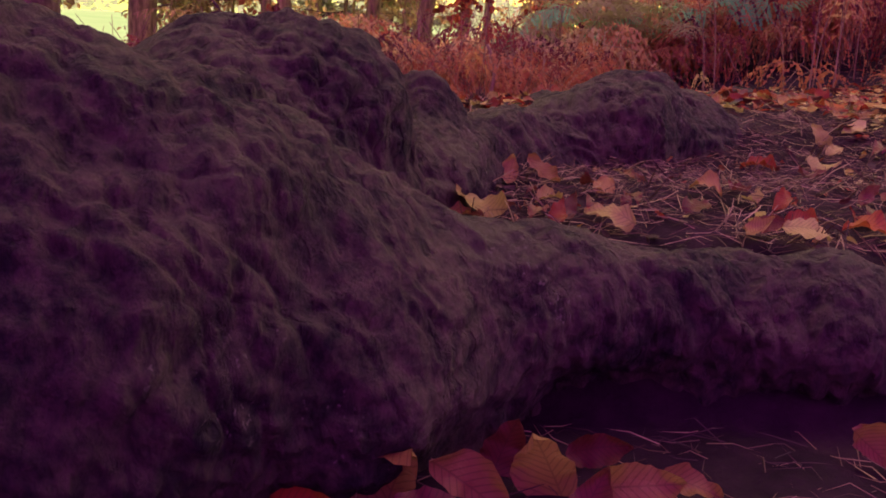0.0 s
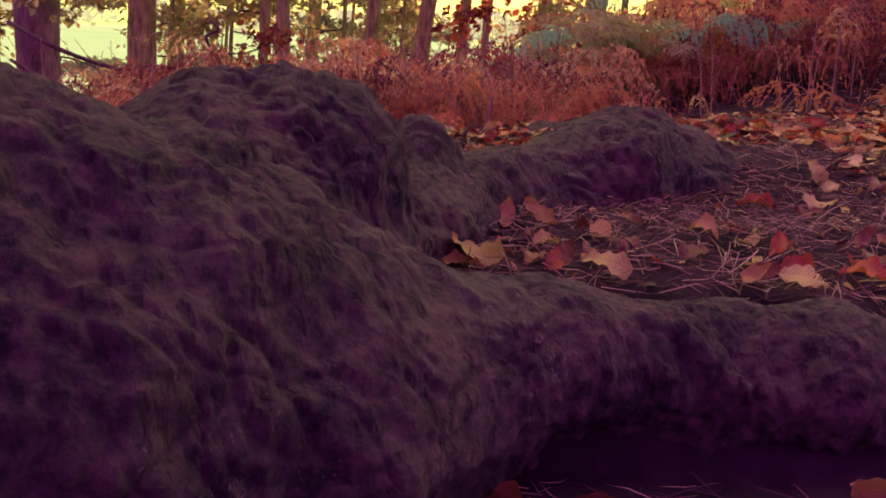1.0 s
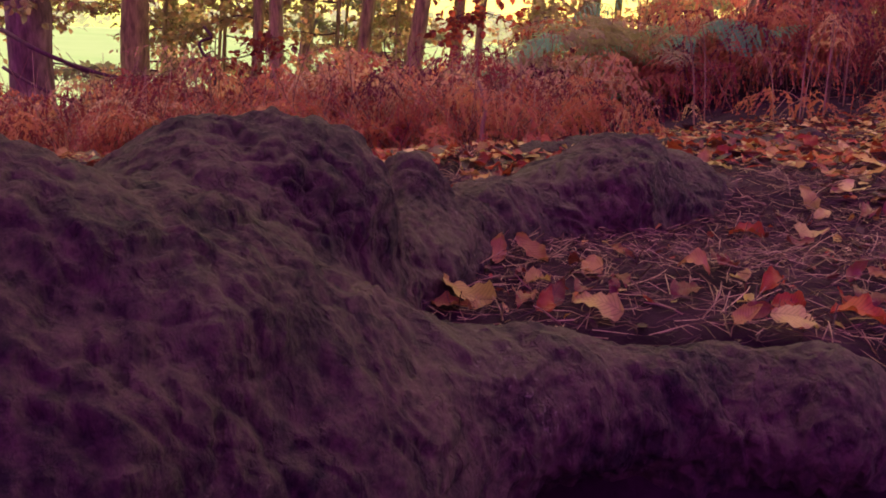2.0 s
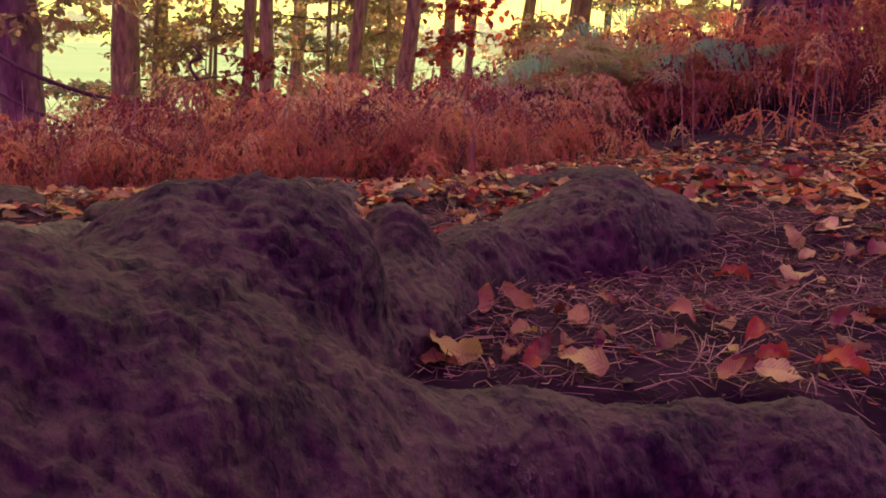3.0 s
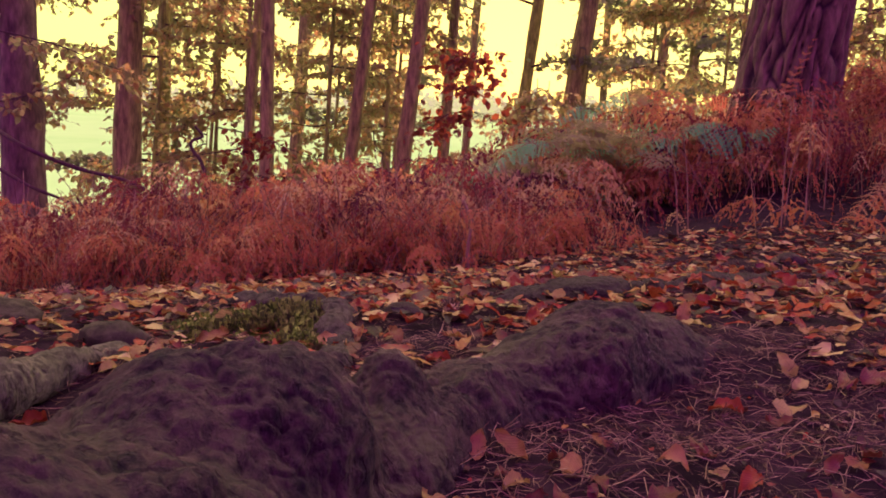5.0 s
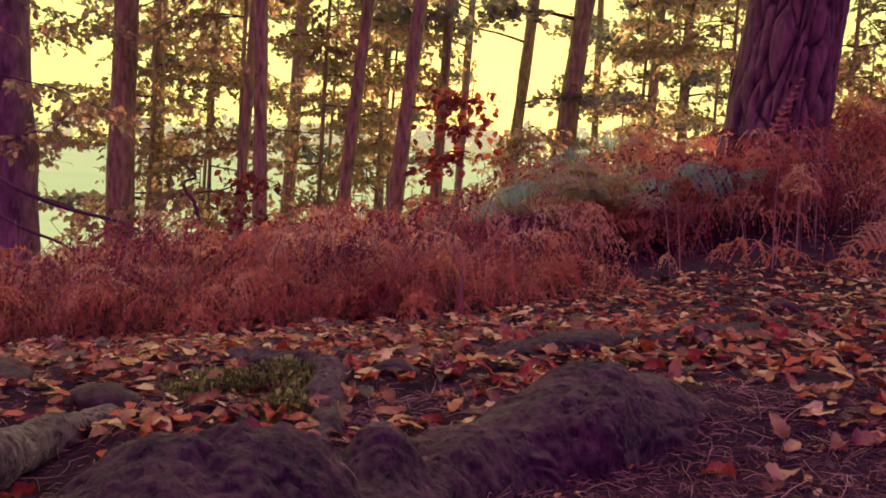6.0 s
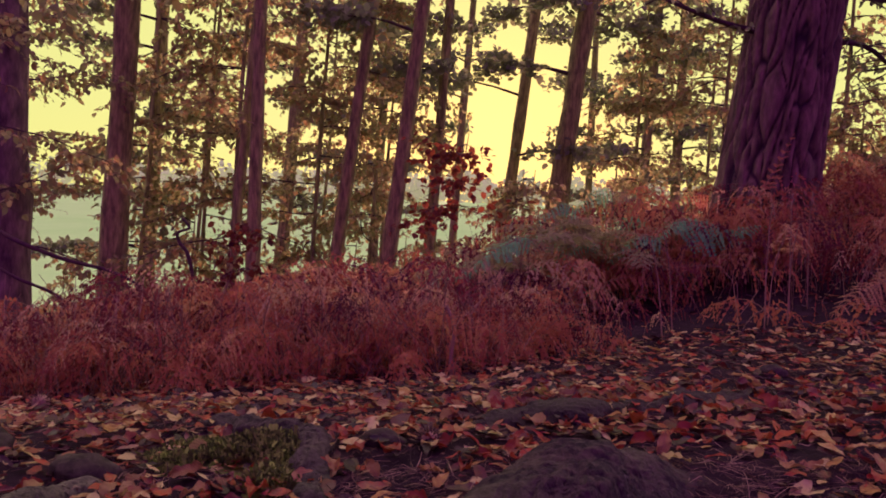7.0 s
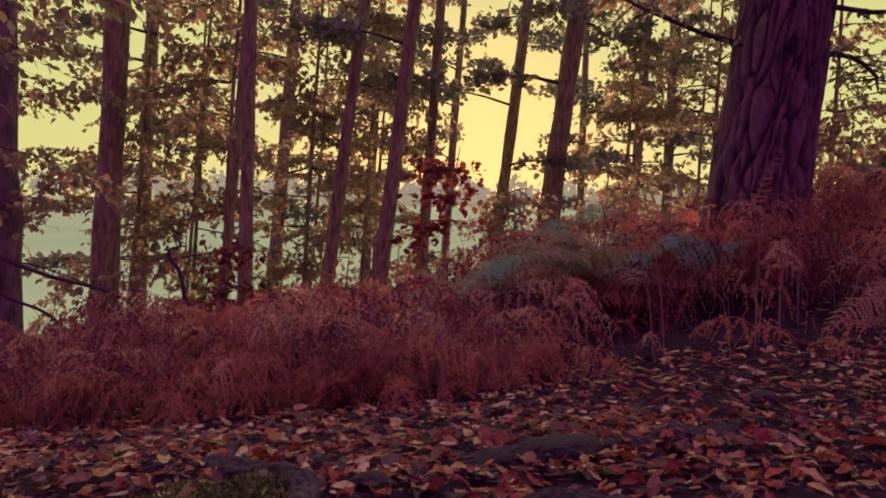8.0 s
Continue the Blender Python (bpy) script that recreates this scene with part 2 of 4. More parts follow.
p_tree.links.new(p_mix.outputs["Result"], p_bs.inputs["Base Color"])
M_TRUNK = material("slim_trunk_bark", [(0.11, 0.13, 0.03), (0.32, 0.38, 0.08), (0.58, 0.66, 0.16)], 26, 0.85, 1.0, 60, (1, 1, 0.22))
M_TWIG = material("twig_bark", [(0.06, 0.038, 0.03), (0.12, 0.07, 0.05)], 12, 0.9, 0)
M_CROWN = material("autumn_beech_leaves", [(0.30, 0.32, 0.12), (0.42, 0.43, 0.17), (0.48, 0.42, 0.17), (0.52, 0.30, 0.12)], 1.5, 0.6, 0,
                   source="island", translucent=0.7)
M_RED_CROWN = material("red_autumn_leaves", [(0.14, 0.032, 0.018), (0.36, 0.10, 0.035)], 1.5, 0.6, 0, source="island", translucent=0.65)
M_PINE = material("pine_needles", [(0.19, 0.25, 0.11), (0.32, 0.40, 0.19)], 1.5, 0.7, 0, source="island", translucent=0.4)
M_MOSS = material("cushion_moss", [(0.05, 0.10, 0.012), (0.16, 0.28, 0.03), (0.42, 0.64, 0.09)], 60, 0.95, 0.6, 200, source="island")
M_STONE = material("dark_stone", [(0.035, 0.032, 0.02), (0.13, 0.125, 0.075)], 30, 0.9, 1.0, 60, gloss=0.2)

# ---- numeric helpers ----
RNG = np.random.default_rng(7)
LATTICE = np.random.default_rng(11).random((32, 32, 32))


def vnoise(p):
    """Smooth lattice noise from -1 to 1 at points p (n x 3)."""
    i = np.floor(p).astype(int)
    f = p - i
    f = f * f * (3 - 2 * f)
    a, b = i & 31, (i + 1) & 31
    fx, fy, fz = f[..., 0], f[..., 1], f[..., 2]

    def v(q, r, s):
        return LATTICE[q[..., 0], r[..., 1], s[..., 2]]

    lo = (v(a, a, a) * (1 - fx) + v(b, a, a) * fx) * (1 - fy) + (v(a, b, a) * (1 - fx) + v(b, b, a) * fx) * fy
    hi = (v(a, a, b) * (1 - fx) + v(b, a, b) * fx) * (1 - fy) + (v(a, b, b) * (1 - fx) + v(b, b, b) * fx) * fy
    return 2 * (lo * (1 - fz) + hi * fz) - 1


def fnoise(p, octaves=4):
    p = np.asarray(p, float)
    total, amp = 0, 1.0
    for k in range(octaves):
        total = total + amp * vnoise(p * 2 ** k + 7.3 * k)
        amp *= 0.5
    return total


def mesh_of(name, verts, faces, mat, smooth=True):
    me = bpy.data.meshes.new(name)
    me.from_pydata(np.asarray(verts, float).tolist(), [], faces if isinstance(faces, list) else np.asarray(faces).tolist())
    me.materials.append(mat)
    if smooth:
        me.polygons.foreach_set("use_smooth", np.ones(len(me.polygons), bool))
    me.update()
    return me


def part(name, me, parent, label=""):
    ob = new(name, me)
    ob.parent = parent
    return tagged(ob, label)


def tris(faces):
    """Any faces as an array of triangles."""
    if isinstance(faces, np.ndarray) and faces.shape[1] == 3:
        return faces
    return np.array([(q[0], q[i], q[i + 1]) for q in faces for i in range(1, len(q) - 1)], int)


class Pile:
    """Gathers vertices and triangles of many small pieces for one mesh."""

    def __init__(self):
        self.v, self.f, self.n = [], [], 0

    def put(self, v, f):
        self.v.append(np.asarray(v, float))
        self.f.append(tris(f) + self.n)
        self.n += len(v)

    def mesh(self, name, mat, smooth=True):
        return mesh_of(name, np.concatenate(self.v), np.concatenate(self.f), mat, smooth)


def spin(rx=0.0, ry=0.0, rz=0.0):
    """A rotation matrix from degrees."""
    return np.array(Euler((radians(rx), radians(ry), radians(rz))).to_matrix())


def tube(points, radii, sides=6, wobble=0.0, seed=0, closed=True):
    """A tapered tube along points; returns vertices and faces."""
    p = np.asarray(points, float)
    n = len(p)
    r = np.interp(np.linspace(0, 1, n), np.linspace(0, 1, len(radii)), radii)
    d = np.gradient(p, axis=0)
    d /= np.linalg.norm(d, axis=1)[:, None] + 1e-9
    ref = np.array([0, 0, 1.0]) if abs(d[:, 2]).mean() < 0.8 else np.array([1.0, 0, 0])
    u = np.cross(d, ref)
    u /= np.linalg.norm(u, axis=1)[:, None] + 1e-9
    w = np.cross(d, u)
    a = np.linspace(0, 2 * np.pi, sides, endpoint=False)
    ring = u[:, None] * np.cos(a)[None, :, None] + w[:, None] * np.sin(a)[None, :, None]
    rr = r[:, None] * np.ones(sides)
    if wobble:
        rr = rr * (1 + wobble * fnoise((p[:, None] + ring * r[:, None, None]) * 6 / max(r.max() * 10, 0.3) + seed * 3.1, 3))
    v = (p[:, None] + ring * rr[..., None]).reshape(-1, 3)
    f = [(i * sides + j, i * sides + (j + 1) % sides, (i + 1) * sides + (j + 1) % sides, (i + 1) * sides + j)
         for i in range(n - 1) for j in range(sides)]
    if closed:
        f += [tuple(range(sides - 1, -1, -1)), tuple(range((n - 1) * sides, n * sides))]
    return v, f


def bend(points, n=16):
    """A smooth curve through the points."""
    p = np.asarray(points, float)
    q = np.concatenate([2 * p[:1] - p[1:2], p, 2 * p[-1:] - p[-2:-1]])
    out = []
    for t in np.linspace(0, len(p) - 1 - 1e-6, n):
        i = int(t)
        s = t - i
        a, b, c, e = q[i:i + 4]
        out.append(0.5 * (2 * b + (c - a) * s + (2 * a - 5 * b + 4 * c - e) * s * s + (3 * b - a - 3 * c + e) * s ** 3))
    return np.array(out)


# ---- ground ----
GY = [-900, -40, -3, 0.3, 0.86, 1.0, 1.2, 1.7, 2.2, 3.2, 4.5, 6.5, 9, 14, 24, 40, 70, 140, 400, 900]
GZ = [-8, -1.0, -0.1, -0.06, -0.06, 0.105, 0.138, 0.185, 0.19, 0.10, 0.0, -0.3, -0.55, -1.0, -2.0, -2.4, -1.0, 4.0, 14.0, 18.0]
FY = [-900, -40, -3, 0.2, 1.2, 1.7, 2.2, 3.2, 4.5, 6.5, 9, 14, 24, 40, 70, 140, 400, 900]
FZ = [-8, -1.0, -0.1, -0.02, 0.12, 0.17, 0.175, 0.10, 0.0, -0.3, -0.55, -1.0, -2.0, -2.4, -1.0, 4.0, 14.0, 18.0]
CY = [0.8, 1.0, 1.5, 2.0, 3.2, 5, 8, 20, 60]
CZ = [0.0, -0.02, 0.035, 0.055, 0.10, 0.13, 0.14, 0.14, 0.02]


def ground_z(x, y):
    x, y = np.asarray(x, float), np.asarray(y, float)
    bank = np.exp(-((x - 0.1) / 1.0) ** 4)
    z = np.interp(y, GY, GZ) * bank + np.interp(y, FY, FZ) * (1 - bank) + np.interp(y, CY, CZ) * 4 * np.tanh(x / 4)
    z = z + 0.52 * np.exp(-(((x - 2.2) / 1.6) ** 2 + ((y - 7.0) / 1.7) ** 2))
    z = z + 1.0 * np.exp(-(((x - 4.9) / 1.6) ** 2 + ((y - 7.9) / 1.9) ** 2))
    z = z - 0.03 * np.exp(-(((x - 0.6) / 0.3) ** 2 + ((y - 1.42) / 0.2) ** 2))
    z = z - 0.045 * np.exp(-(((x + 0.72) / 0.33) ** 2 + ((y - 1.42) / 0.35) ** 2))
    p = np.stack([x, y, 0 * x], -1)
    near = np.exp(-np.hypot(x, y) / 30)
    return z + near * (0.012 * fnoise(p * 3.0, 3) + 0.006 * fnoise(p * 14 + 5, 2))


LOOK_X, LOOK_Y = np.arange(-7.0, 7.0, 0.025), np.arange(-3.2, 16.0, 0.025)
LOOK = ground_z(*np.meshgrid(LOOK_X, LOOK_Y))


def ground_at(x, y):
    """The ground's height at one place, from a fine grid."""
    u, w = (x - LOOK_X[0]) / 0.025, (y - LOOK_Y[0]) / 0.025
    i, j = int(u), int(w)
    if not (0 <= i < len(LOOK_X) - 1 and 0 <= j < len(LOOK_Y) - 1 and u >= 0 and w >= 0):
        return float(ground_z(x, y))
    u, w = u - i, w - j
    return float((LOOK[j, i] * (1 - u) + LOOK[j, i + 1] * u) * (1 - w) + (LOOK[j + 1, i] * (1 - u) + LOOK[j + 1, i + 1] * u) * w)


def sheet(xs, ys):
    gx, gy = np.meshgrid(xs, ys)
    v = np.stack([gx, gy, ground_z(gx, gy)], -1).reshape(-1, 3)
    nx, ny = len(xs), len(ys)
    f = [(j * nx + i, j * nx + i + 1, (j + 1) * nx + i + 1, (j + 1) * nx + i) for j in range(ny - 1) for i in range(nx - 1)]
    return v, f


GX = np.concatenate([-np.geomspace(900, 2.0, 34), np.linspace(-1.95, 2.0, 120), np.geomspace(2.05, 900, 34)])
GYS = np.concatenate([-np.geomspace(900, 3.2, 24), np.linspace(-3, 0.25, 16), np.linspace(0.3, 4.2, 130), np.geomspace(4.3, 900, 60)])
gv, gf = sheet(GX, GYS)
ground_me = mesh_of("ground", gv, gf, M_SOIL)
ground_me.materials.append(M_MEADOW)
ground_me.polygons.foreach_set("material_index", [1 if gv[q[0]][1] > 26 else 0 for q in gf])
ground = tagged(new("ground", ground_me), "dark forest soil under needles, running down to a green meadow", "ground", kind="structure")

# ---- roots ----


def blob_field(chains, lo, hi, res, k):
    """Smoothly joined tapered limbs on a grid: the distance field and its axes."""
    ax = [np.arange(lo[i], hi[i], res) for i in range(3)]
    g = np.stack(np.meshgrid(*ax, indexing="ij"), -1).astype(np.float32)
    acc = np.zeros(g.shape[:3], np.float32)
    for chain in chains:
        for a, b in zip(chain[:-1], chain[1:]):
            pa, pb = np.array(a[:3], np.float32), np.array(b[:3], np.float32)
            ab = pb - pa
            h = np.clip(((g - pa) @ ab) / (ab @ ab), 0, 1)
            d = np.linalg.norm(g - pa - h[..., None] * ab, axis=-1) - (a[3] + h * (b[3] - a[3]))
            acc += np.exp(-np.clip(d, -0.4, 0.6) / k)
    return -k * np.log(acc + 1e-20), ax


def surface(field, ax):
    """Surface nets: quads round the zero level of the field."""
    s = field < 0
    c = [s[dx:s.shape[0] - 1 + dx, dy:s.shape[1] - 1 + dy, dz:s.shape[2] - 1 + dz] for dx in (0, 1) for dy in (0, 1) for dz in (0, 1)]
    cnt = sum(q.astype(int) for q in c)
    cells = np.argwhere((cnt > 0) & (cnt < 8))
    index = -np.ones(cnt.shape, int)
    index[tuple(cells.T)] = np.arange(len(cells))
    corner = [np.array((dx, dy, dz)) for dx in (0, 1) for dy in (0, 1) for dz in (0, 1)]
    total, hits = np.zeros((len(cells), 3)), np.zeros(len(cells))
    for i in range(8):
        for j in range(i + 1, 8):
            if abs(corner[i] - corner[j]).sum() != 1:
                continue
            va, vb = field[tuple((cells + corner[i]).T)], field[tuple((cells + corner[j]).T)]
            cross = (va < 0) != (vb < 0)
            t = np.where(cross, va / np.where(va == vb, 1, va - vb), 0)
            total += cross[:, None] * (corner[i] + t[:, None] * (corner[j] - corner[i]))
            hits += cross
    step = np.array([a[1] - a[0] for a in ax])
    v = np.array([a[0] for a in ax]) + (cells + total / hits[:, None]) * step
    quads = []
    for d in range(3):
        e, g = (d + 1) % 3, (d + 2) % 3
        lo = [slice(None)] * 3
        hi = [slice(None)] * 3
        lo[d], hi[d] = slice(0, -1), slice(1, None)
        sa, sb = s[tuple(lo)], s[tuple(hi)]
        for flip, mask in ((False, sa & ~sb), (True, ~sa & sb)):
            q = np.argwhere(mask)
            ok = (q[:, e] > 0) & (q[:, g] > 0) & (q[:, e] < s.shape[e] - 1) & (q[:, g] < s.shape[g] - 1)
            q = q[ok]
            ring = []
            for oe, og in ((-1, -1), (0, -1), (0, 0), (-1, 0)):
                r = q.copy()
                r[:, e] += oe
                r[:, g] += og
                ring.append(index[tuple(r.T)])
            quad = np.stack(ring[::-1] if flip else ring, 1)
            quads.append(quad)
    return v, np.concatenate(quads)


def finer(v, f):
    """Each quad split into four."""
    e = np.sort(np.concatenate([f[:, [0, 1]], f[:, [1, 2]], f[:, [2, 3]], f[:, [3, 0]]]), axis=1)
    pairs, where = np.unique(e, axis=0, return_inverse=True)
    m = where.reshape(4, -1).T + len(v)
    c = np.arange(len(f)) + len(v) + len(pairs)
    quads = [np.stack([f[:, i], m[:, i], c, m[:, (i + 3) % 4]], 1) for i in range(4)]
    return np.concatenate([v, v[pairs].mean(1), v[f].mean(1)]), np.concatenate(quads)


def root_mesh(name, chains, lo, hi, res, k, mat, rough=0.012):
    """The skin of the joined limbs, with lumps, furrows and bark flakes."""
    field, ax = blob_field(chains, lo, hi, res, k)
    v, f = finer(*surface(field, ax))
    v = v + 1.1 * rough * np.stack([fnoise(v * 9 + s, 2) for s in (0, 11, 23)], -1)
    # furrows that run down the flanks, broken into flakes
    axis = np.array([0.32, 0.1, -0.94])
    axis = axis / np.linalg.norm(axis)
    along = (v @ axis)[:, None] * axis
    warp = np.stack([vnoise(v * 14 + s) for s in (31, 47, 59)], -1)
    q = (v - along) * 40 + along * 19 + 0.6 * warp
    furrow = np.clip(3.2 * np.abs(vnoise(q + 3)) - 1, -1, 0.5)
    fine = vnoise(q * 2.6 + 17)
    patchy = np.clip(0.55 + 0.9 * vnoise(v * 7 + 41), 0.12, 1.3)
    flake = fnoise(v * 55 + 2.0 * warp, 3)
    step = np.clip(3.0 * vnoise((v - along) * 24 + along * 18 + warp + 71), -1, 1)
    crack = np.clip(1 - np.abs(vnoise(q * 0.5 + 9)) / 0.07, 0, 1)
    grad = np.stack(np.gradient(field, *[a[1] - a[0] for a in ax]), -1)
    idx = np.clip(((v - [a[0] for a in ax]) / [a[1] - a[0] for a in ax]).round().astype(int), 0, np.array(field.shape) - 1)
    nor = grad[tuple(idx.T)]
    nor /= np.linalg.norm(nor, axis=1)[:, None] + 1e-6
    lift = patchy * (0.40 * furrow + 0.16 * fine) + 0.34 * flake + 0.22 * step - 0.35 * patchy * crack
    return mesh_of(name, v + nor * (rough * lift)[:, None], f, mat)


ROOT_FRONT = [(-0.74, 0.68, 0.20, 0.17), (-0.36, 0.72, 0.14, 0.17), (-0.24, 0.75, 0.115, 0.165), (-0.10, 0.80, 0.075, 0.125),
              (0.02, 0.85, 0.062, 0.085), (0.10, 0.872, 0.066, 0.064), (0.20, 0.888, 0.062, 0.059), (0.31, 0.925, 0.046, 0.054), (0.37, 0.93, 0.042, 0.052),
              (0.425, 0.925, 0.048, 0.060), (0.47, 0.93, 0.036, 0.056), (0.60, 0.99, -0.02, 0.052), (0.85, 1.06, -0.06, 0.05)]
ROOT_FLANK = [(-0.74, 0.54, 0.09, 0.15), (-0.25, 0.63, 0.07, 0.12), (-0.10, 0.72, 0.045, 0.10), (0.02, 0.82, 0.01, 0.07)]
ROOT_HUMP = [(-0.60, 0.84, 0.04, 0.11), (-0.40, 0.89, 0.05, 0.11), (-0.31, 0.93, 0.125, 0.115), (-0.235, 0.955, 0.188, 0.132), (-0.165, 0.975, 0.175, 0.130)]
ROOT_EDGE = [(-0.12, 0.98, 0.04, 0.09), (-0.122, 0.985, 0.235, 0.070), (-0.19, 0.98, 0.248, 0.066)]
ROOT_BACK = [(-0.10, 1.05, 0.08, 0.10), (-0.05, 1.12, 0.11, 0.095), (-0.02, 1.20, 0.13, 0.085), (0.03, 1.29, 0.12, 0.085), (0.08, 1.38, 0.125, 0.095), (0.14, 1.43, 0.125, 0.10),
             (0.24, 1.50, 0.145, 0.105), (0.33, 1.57, 0.175, 0.112), (0.45, 1.64, 0.135, 0.112), (0.57, 1.69, 0.11, 0.095), (0.66, 1.67, 0.09, 0.075), (0.72, 1.60, 0.06, 0.055)]
ROOT_KNOB = [(-0.03, 1.18, 0.12, 0.07), (-0.028, 1.215, 0.225, 0.05)]
ROOT_FOLD = [(0.20, 1.44, 0.13, 0.075), (0.29, 1.47, 0.175, 0.07), (0.335, 1.52, 0.13, 0.08)]
ROOT_TOE = [(-0.20, 0.70, -0.06, 0.08), (0.0, 0.83, -0.075, 0.06), (0.12, 0.93, -0.08, 0.05), (0.3, 0.955, -0.05, 0.06), (0.55, 1.0, -0.08, 0.06)]
ROOT_CHAINS = [ROOT_FRONT, ROOT_FLANK, ROOT_HUMP, ROOT_EDGE, ROOT_BACK, ROOT_TOE, ROOT_KNOB, ROOT_FOLD]


def nearest_chain(points, chains):
    """For each point the index of the chain whose skin is nearest."""
    best = []
    for chain in chains:
        d = np.full(len(points), 9.0)
        for a, b in zip(chain[:-1], chain[1:]):
            pa, ab = np.array(a[:3]), np.array(b[:3]) - np.array(a[:3])
            h = np.clip(((points - pa) @ ab) / (ab @ ab), 0, 1)
            d = np.minimum(d, np.linalg.norm(points - pa - h[:, None] * ab, axis=1) - (a[3] + h * (b[3] - a[3])))
        best.append(d)
    return np.argmin(best, axis=0)


near_root = tagged(new("tree_root"), "thick gnarled grey-brown exposed tree root with mossy patches", "tree root")
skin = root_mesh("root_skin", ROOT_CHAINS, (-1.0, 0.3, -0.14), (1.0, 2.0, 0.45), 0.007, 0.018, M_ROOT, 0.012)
skin_v = np.empty(len(skin.vertices) * 3)
skin.vertices.foreach_get("co", skin_v)
skin_v = skin_v.reshape(-1, 3)
skin_f = np.array([tuple(q.vertices) for q in skin.polygons])
skin_side = nearest_chain(skin_v[skin_f].mean(1), ROOT_CHAINS)
bpy.data.meshes.remove(skin)
for limb_name, sides in (("front_limb", (0, 1, 5)), ("hump", (2, 3)), ("back_limb", (4, 6, 7))):
    keep = skin_f[np.isin(skin_side, sides)]
    used, back = np.unique(keep, return_inverse=True)
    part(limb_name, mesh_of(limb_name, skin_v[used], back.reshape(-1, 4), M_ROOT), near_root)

far_root = tagged(new("tree_root", root_mesh("tree_root", [[(0.06, 2.00, 0.18, 0.025), (0.25, 2.10, 0.185, 0.045), (0.36, 2.15, 0.185, 0.07), (0.46, 2.17, 0.18, 0.072), (0.58, 2.20, 0.185, 0.062),
                                                            (0.75, 2.28, 0.205, 0.055), (0.95, 2.36, 0.21, 0.04), (1.15, 2.42, 0.21, 0.03)]],
                                             (0.0, 1.9, 0.02), (1.3, 2.6, 0.36), 0.009, 0.014, M_ROOT_FAR, 0.010)),
                  "low dark mossy root half buried in leaf litter", "tree root")
crook_root = tagged(new("tree_root", root_mesh("tree_root", [[(-0.60, 2.34, 0.09, 0.03), (-0.42, 2.18, 0.165, 0.027), (-0.34, 2.08, 0.19, 0.027), (-0.24, 2.00, 0.188, 0.026),
                                                              (-0.165, 1.93, 0.193, 0.028), (-0.15, 1.75, 0.188, 0.030), (-0.145, 1.58, 0.160, 0.028), (-0.14, 1.42, 0.11, 0.03)]],
                                               (-0.75, 1.35, 0.0), (0.0, 2.65, 0.33), 0.008, 0.012, M_ROOT_CROOK, 0.012)),
                    "crooked grey root rising beside a cushion of moss", "tree root")
side_root = tagged(new("tree_root", root_mesh("tree_root", [[(-0.57, 1.72, 0.135, 0.032), (-0.62, 1.58, 0.145, 0.036), (-0.645, 1.40, 0.155, 0.044), (-0.76, 1.05, 0.15, 0.07)]],
                                              (-1.0, 0.9, -0.04), (-0.45, 1.8, 0.26), 0.008, 0.012, M_ROOT_PALE, 0.007)),
                   "grey-green bare root running out from under the needles", "tree root")

# ---- trees ----


def trunk_part(tree, base, top, r0, r1, mat, seed, sides=14, rings=26, label=""):
    p = bend([base, np.array(base) * 0.5 + np.array(top) * 0.5 + np.array([0.03, 0.02, 0]) * (seed % 5 - 2), top], rings)
    v, f = tube(p, [r0 * 1.3, r0, r0 * 0.97, (r0 + r1) / 2, r1], sides, 0.12, seed)
    return part("trunk", mesh_of("trunk", v, f, mat), tree, label), p


def leaf_cloud(centres, ways, size, rng, flat=0.5):
    """Small folded leaves at the centres, pointing along the ways."""
    n = len(centres)
    w = ways / (np.linalg.norm(ways, axis=1)[:, None] + 1e-9)
    up = rng.normal(0, flat, (n, 3)) + [0, 0, 1]
    side = np.cross(w, up)
    side /= np.linalg.norm(side, axis=1)[:, None] + 1e-9
    up = np.cross(side, w)
    s = size * rng.uniform(0.65, 1.25, (n, 1))
    rows = ((0.0, 0.0, 0.0), (0.28, 0.30, 0.05), (0.68, 0.27, 0.04), (1.0, 0.0, -0.12), (0.68, -0.27, 0.04), (0.28, -0.30, 0.05))
    v = np.stack([centres + s * (a * w + b * side + c * up) for a, b, c in rows], 1).reshape(-1, 3)
    k = np.arange(n)[:, None] * 6
    return v, np.concatenate([k + [0, 1, 5], k + [1, 2, 5], k + [2, 4, 5], k + [2, 3, 4]])


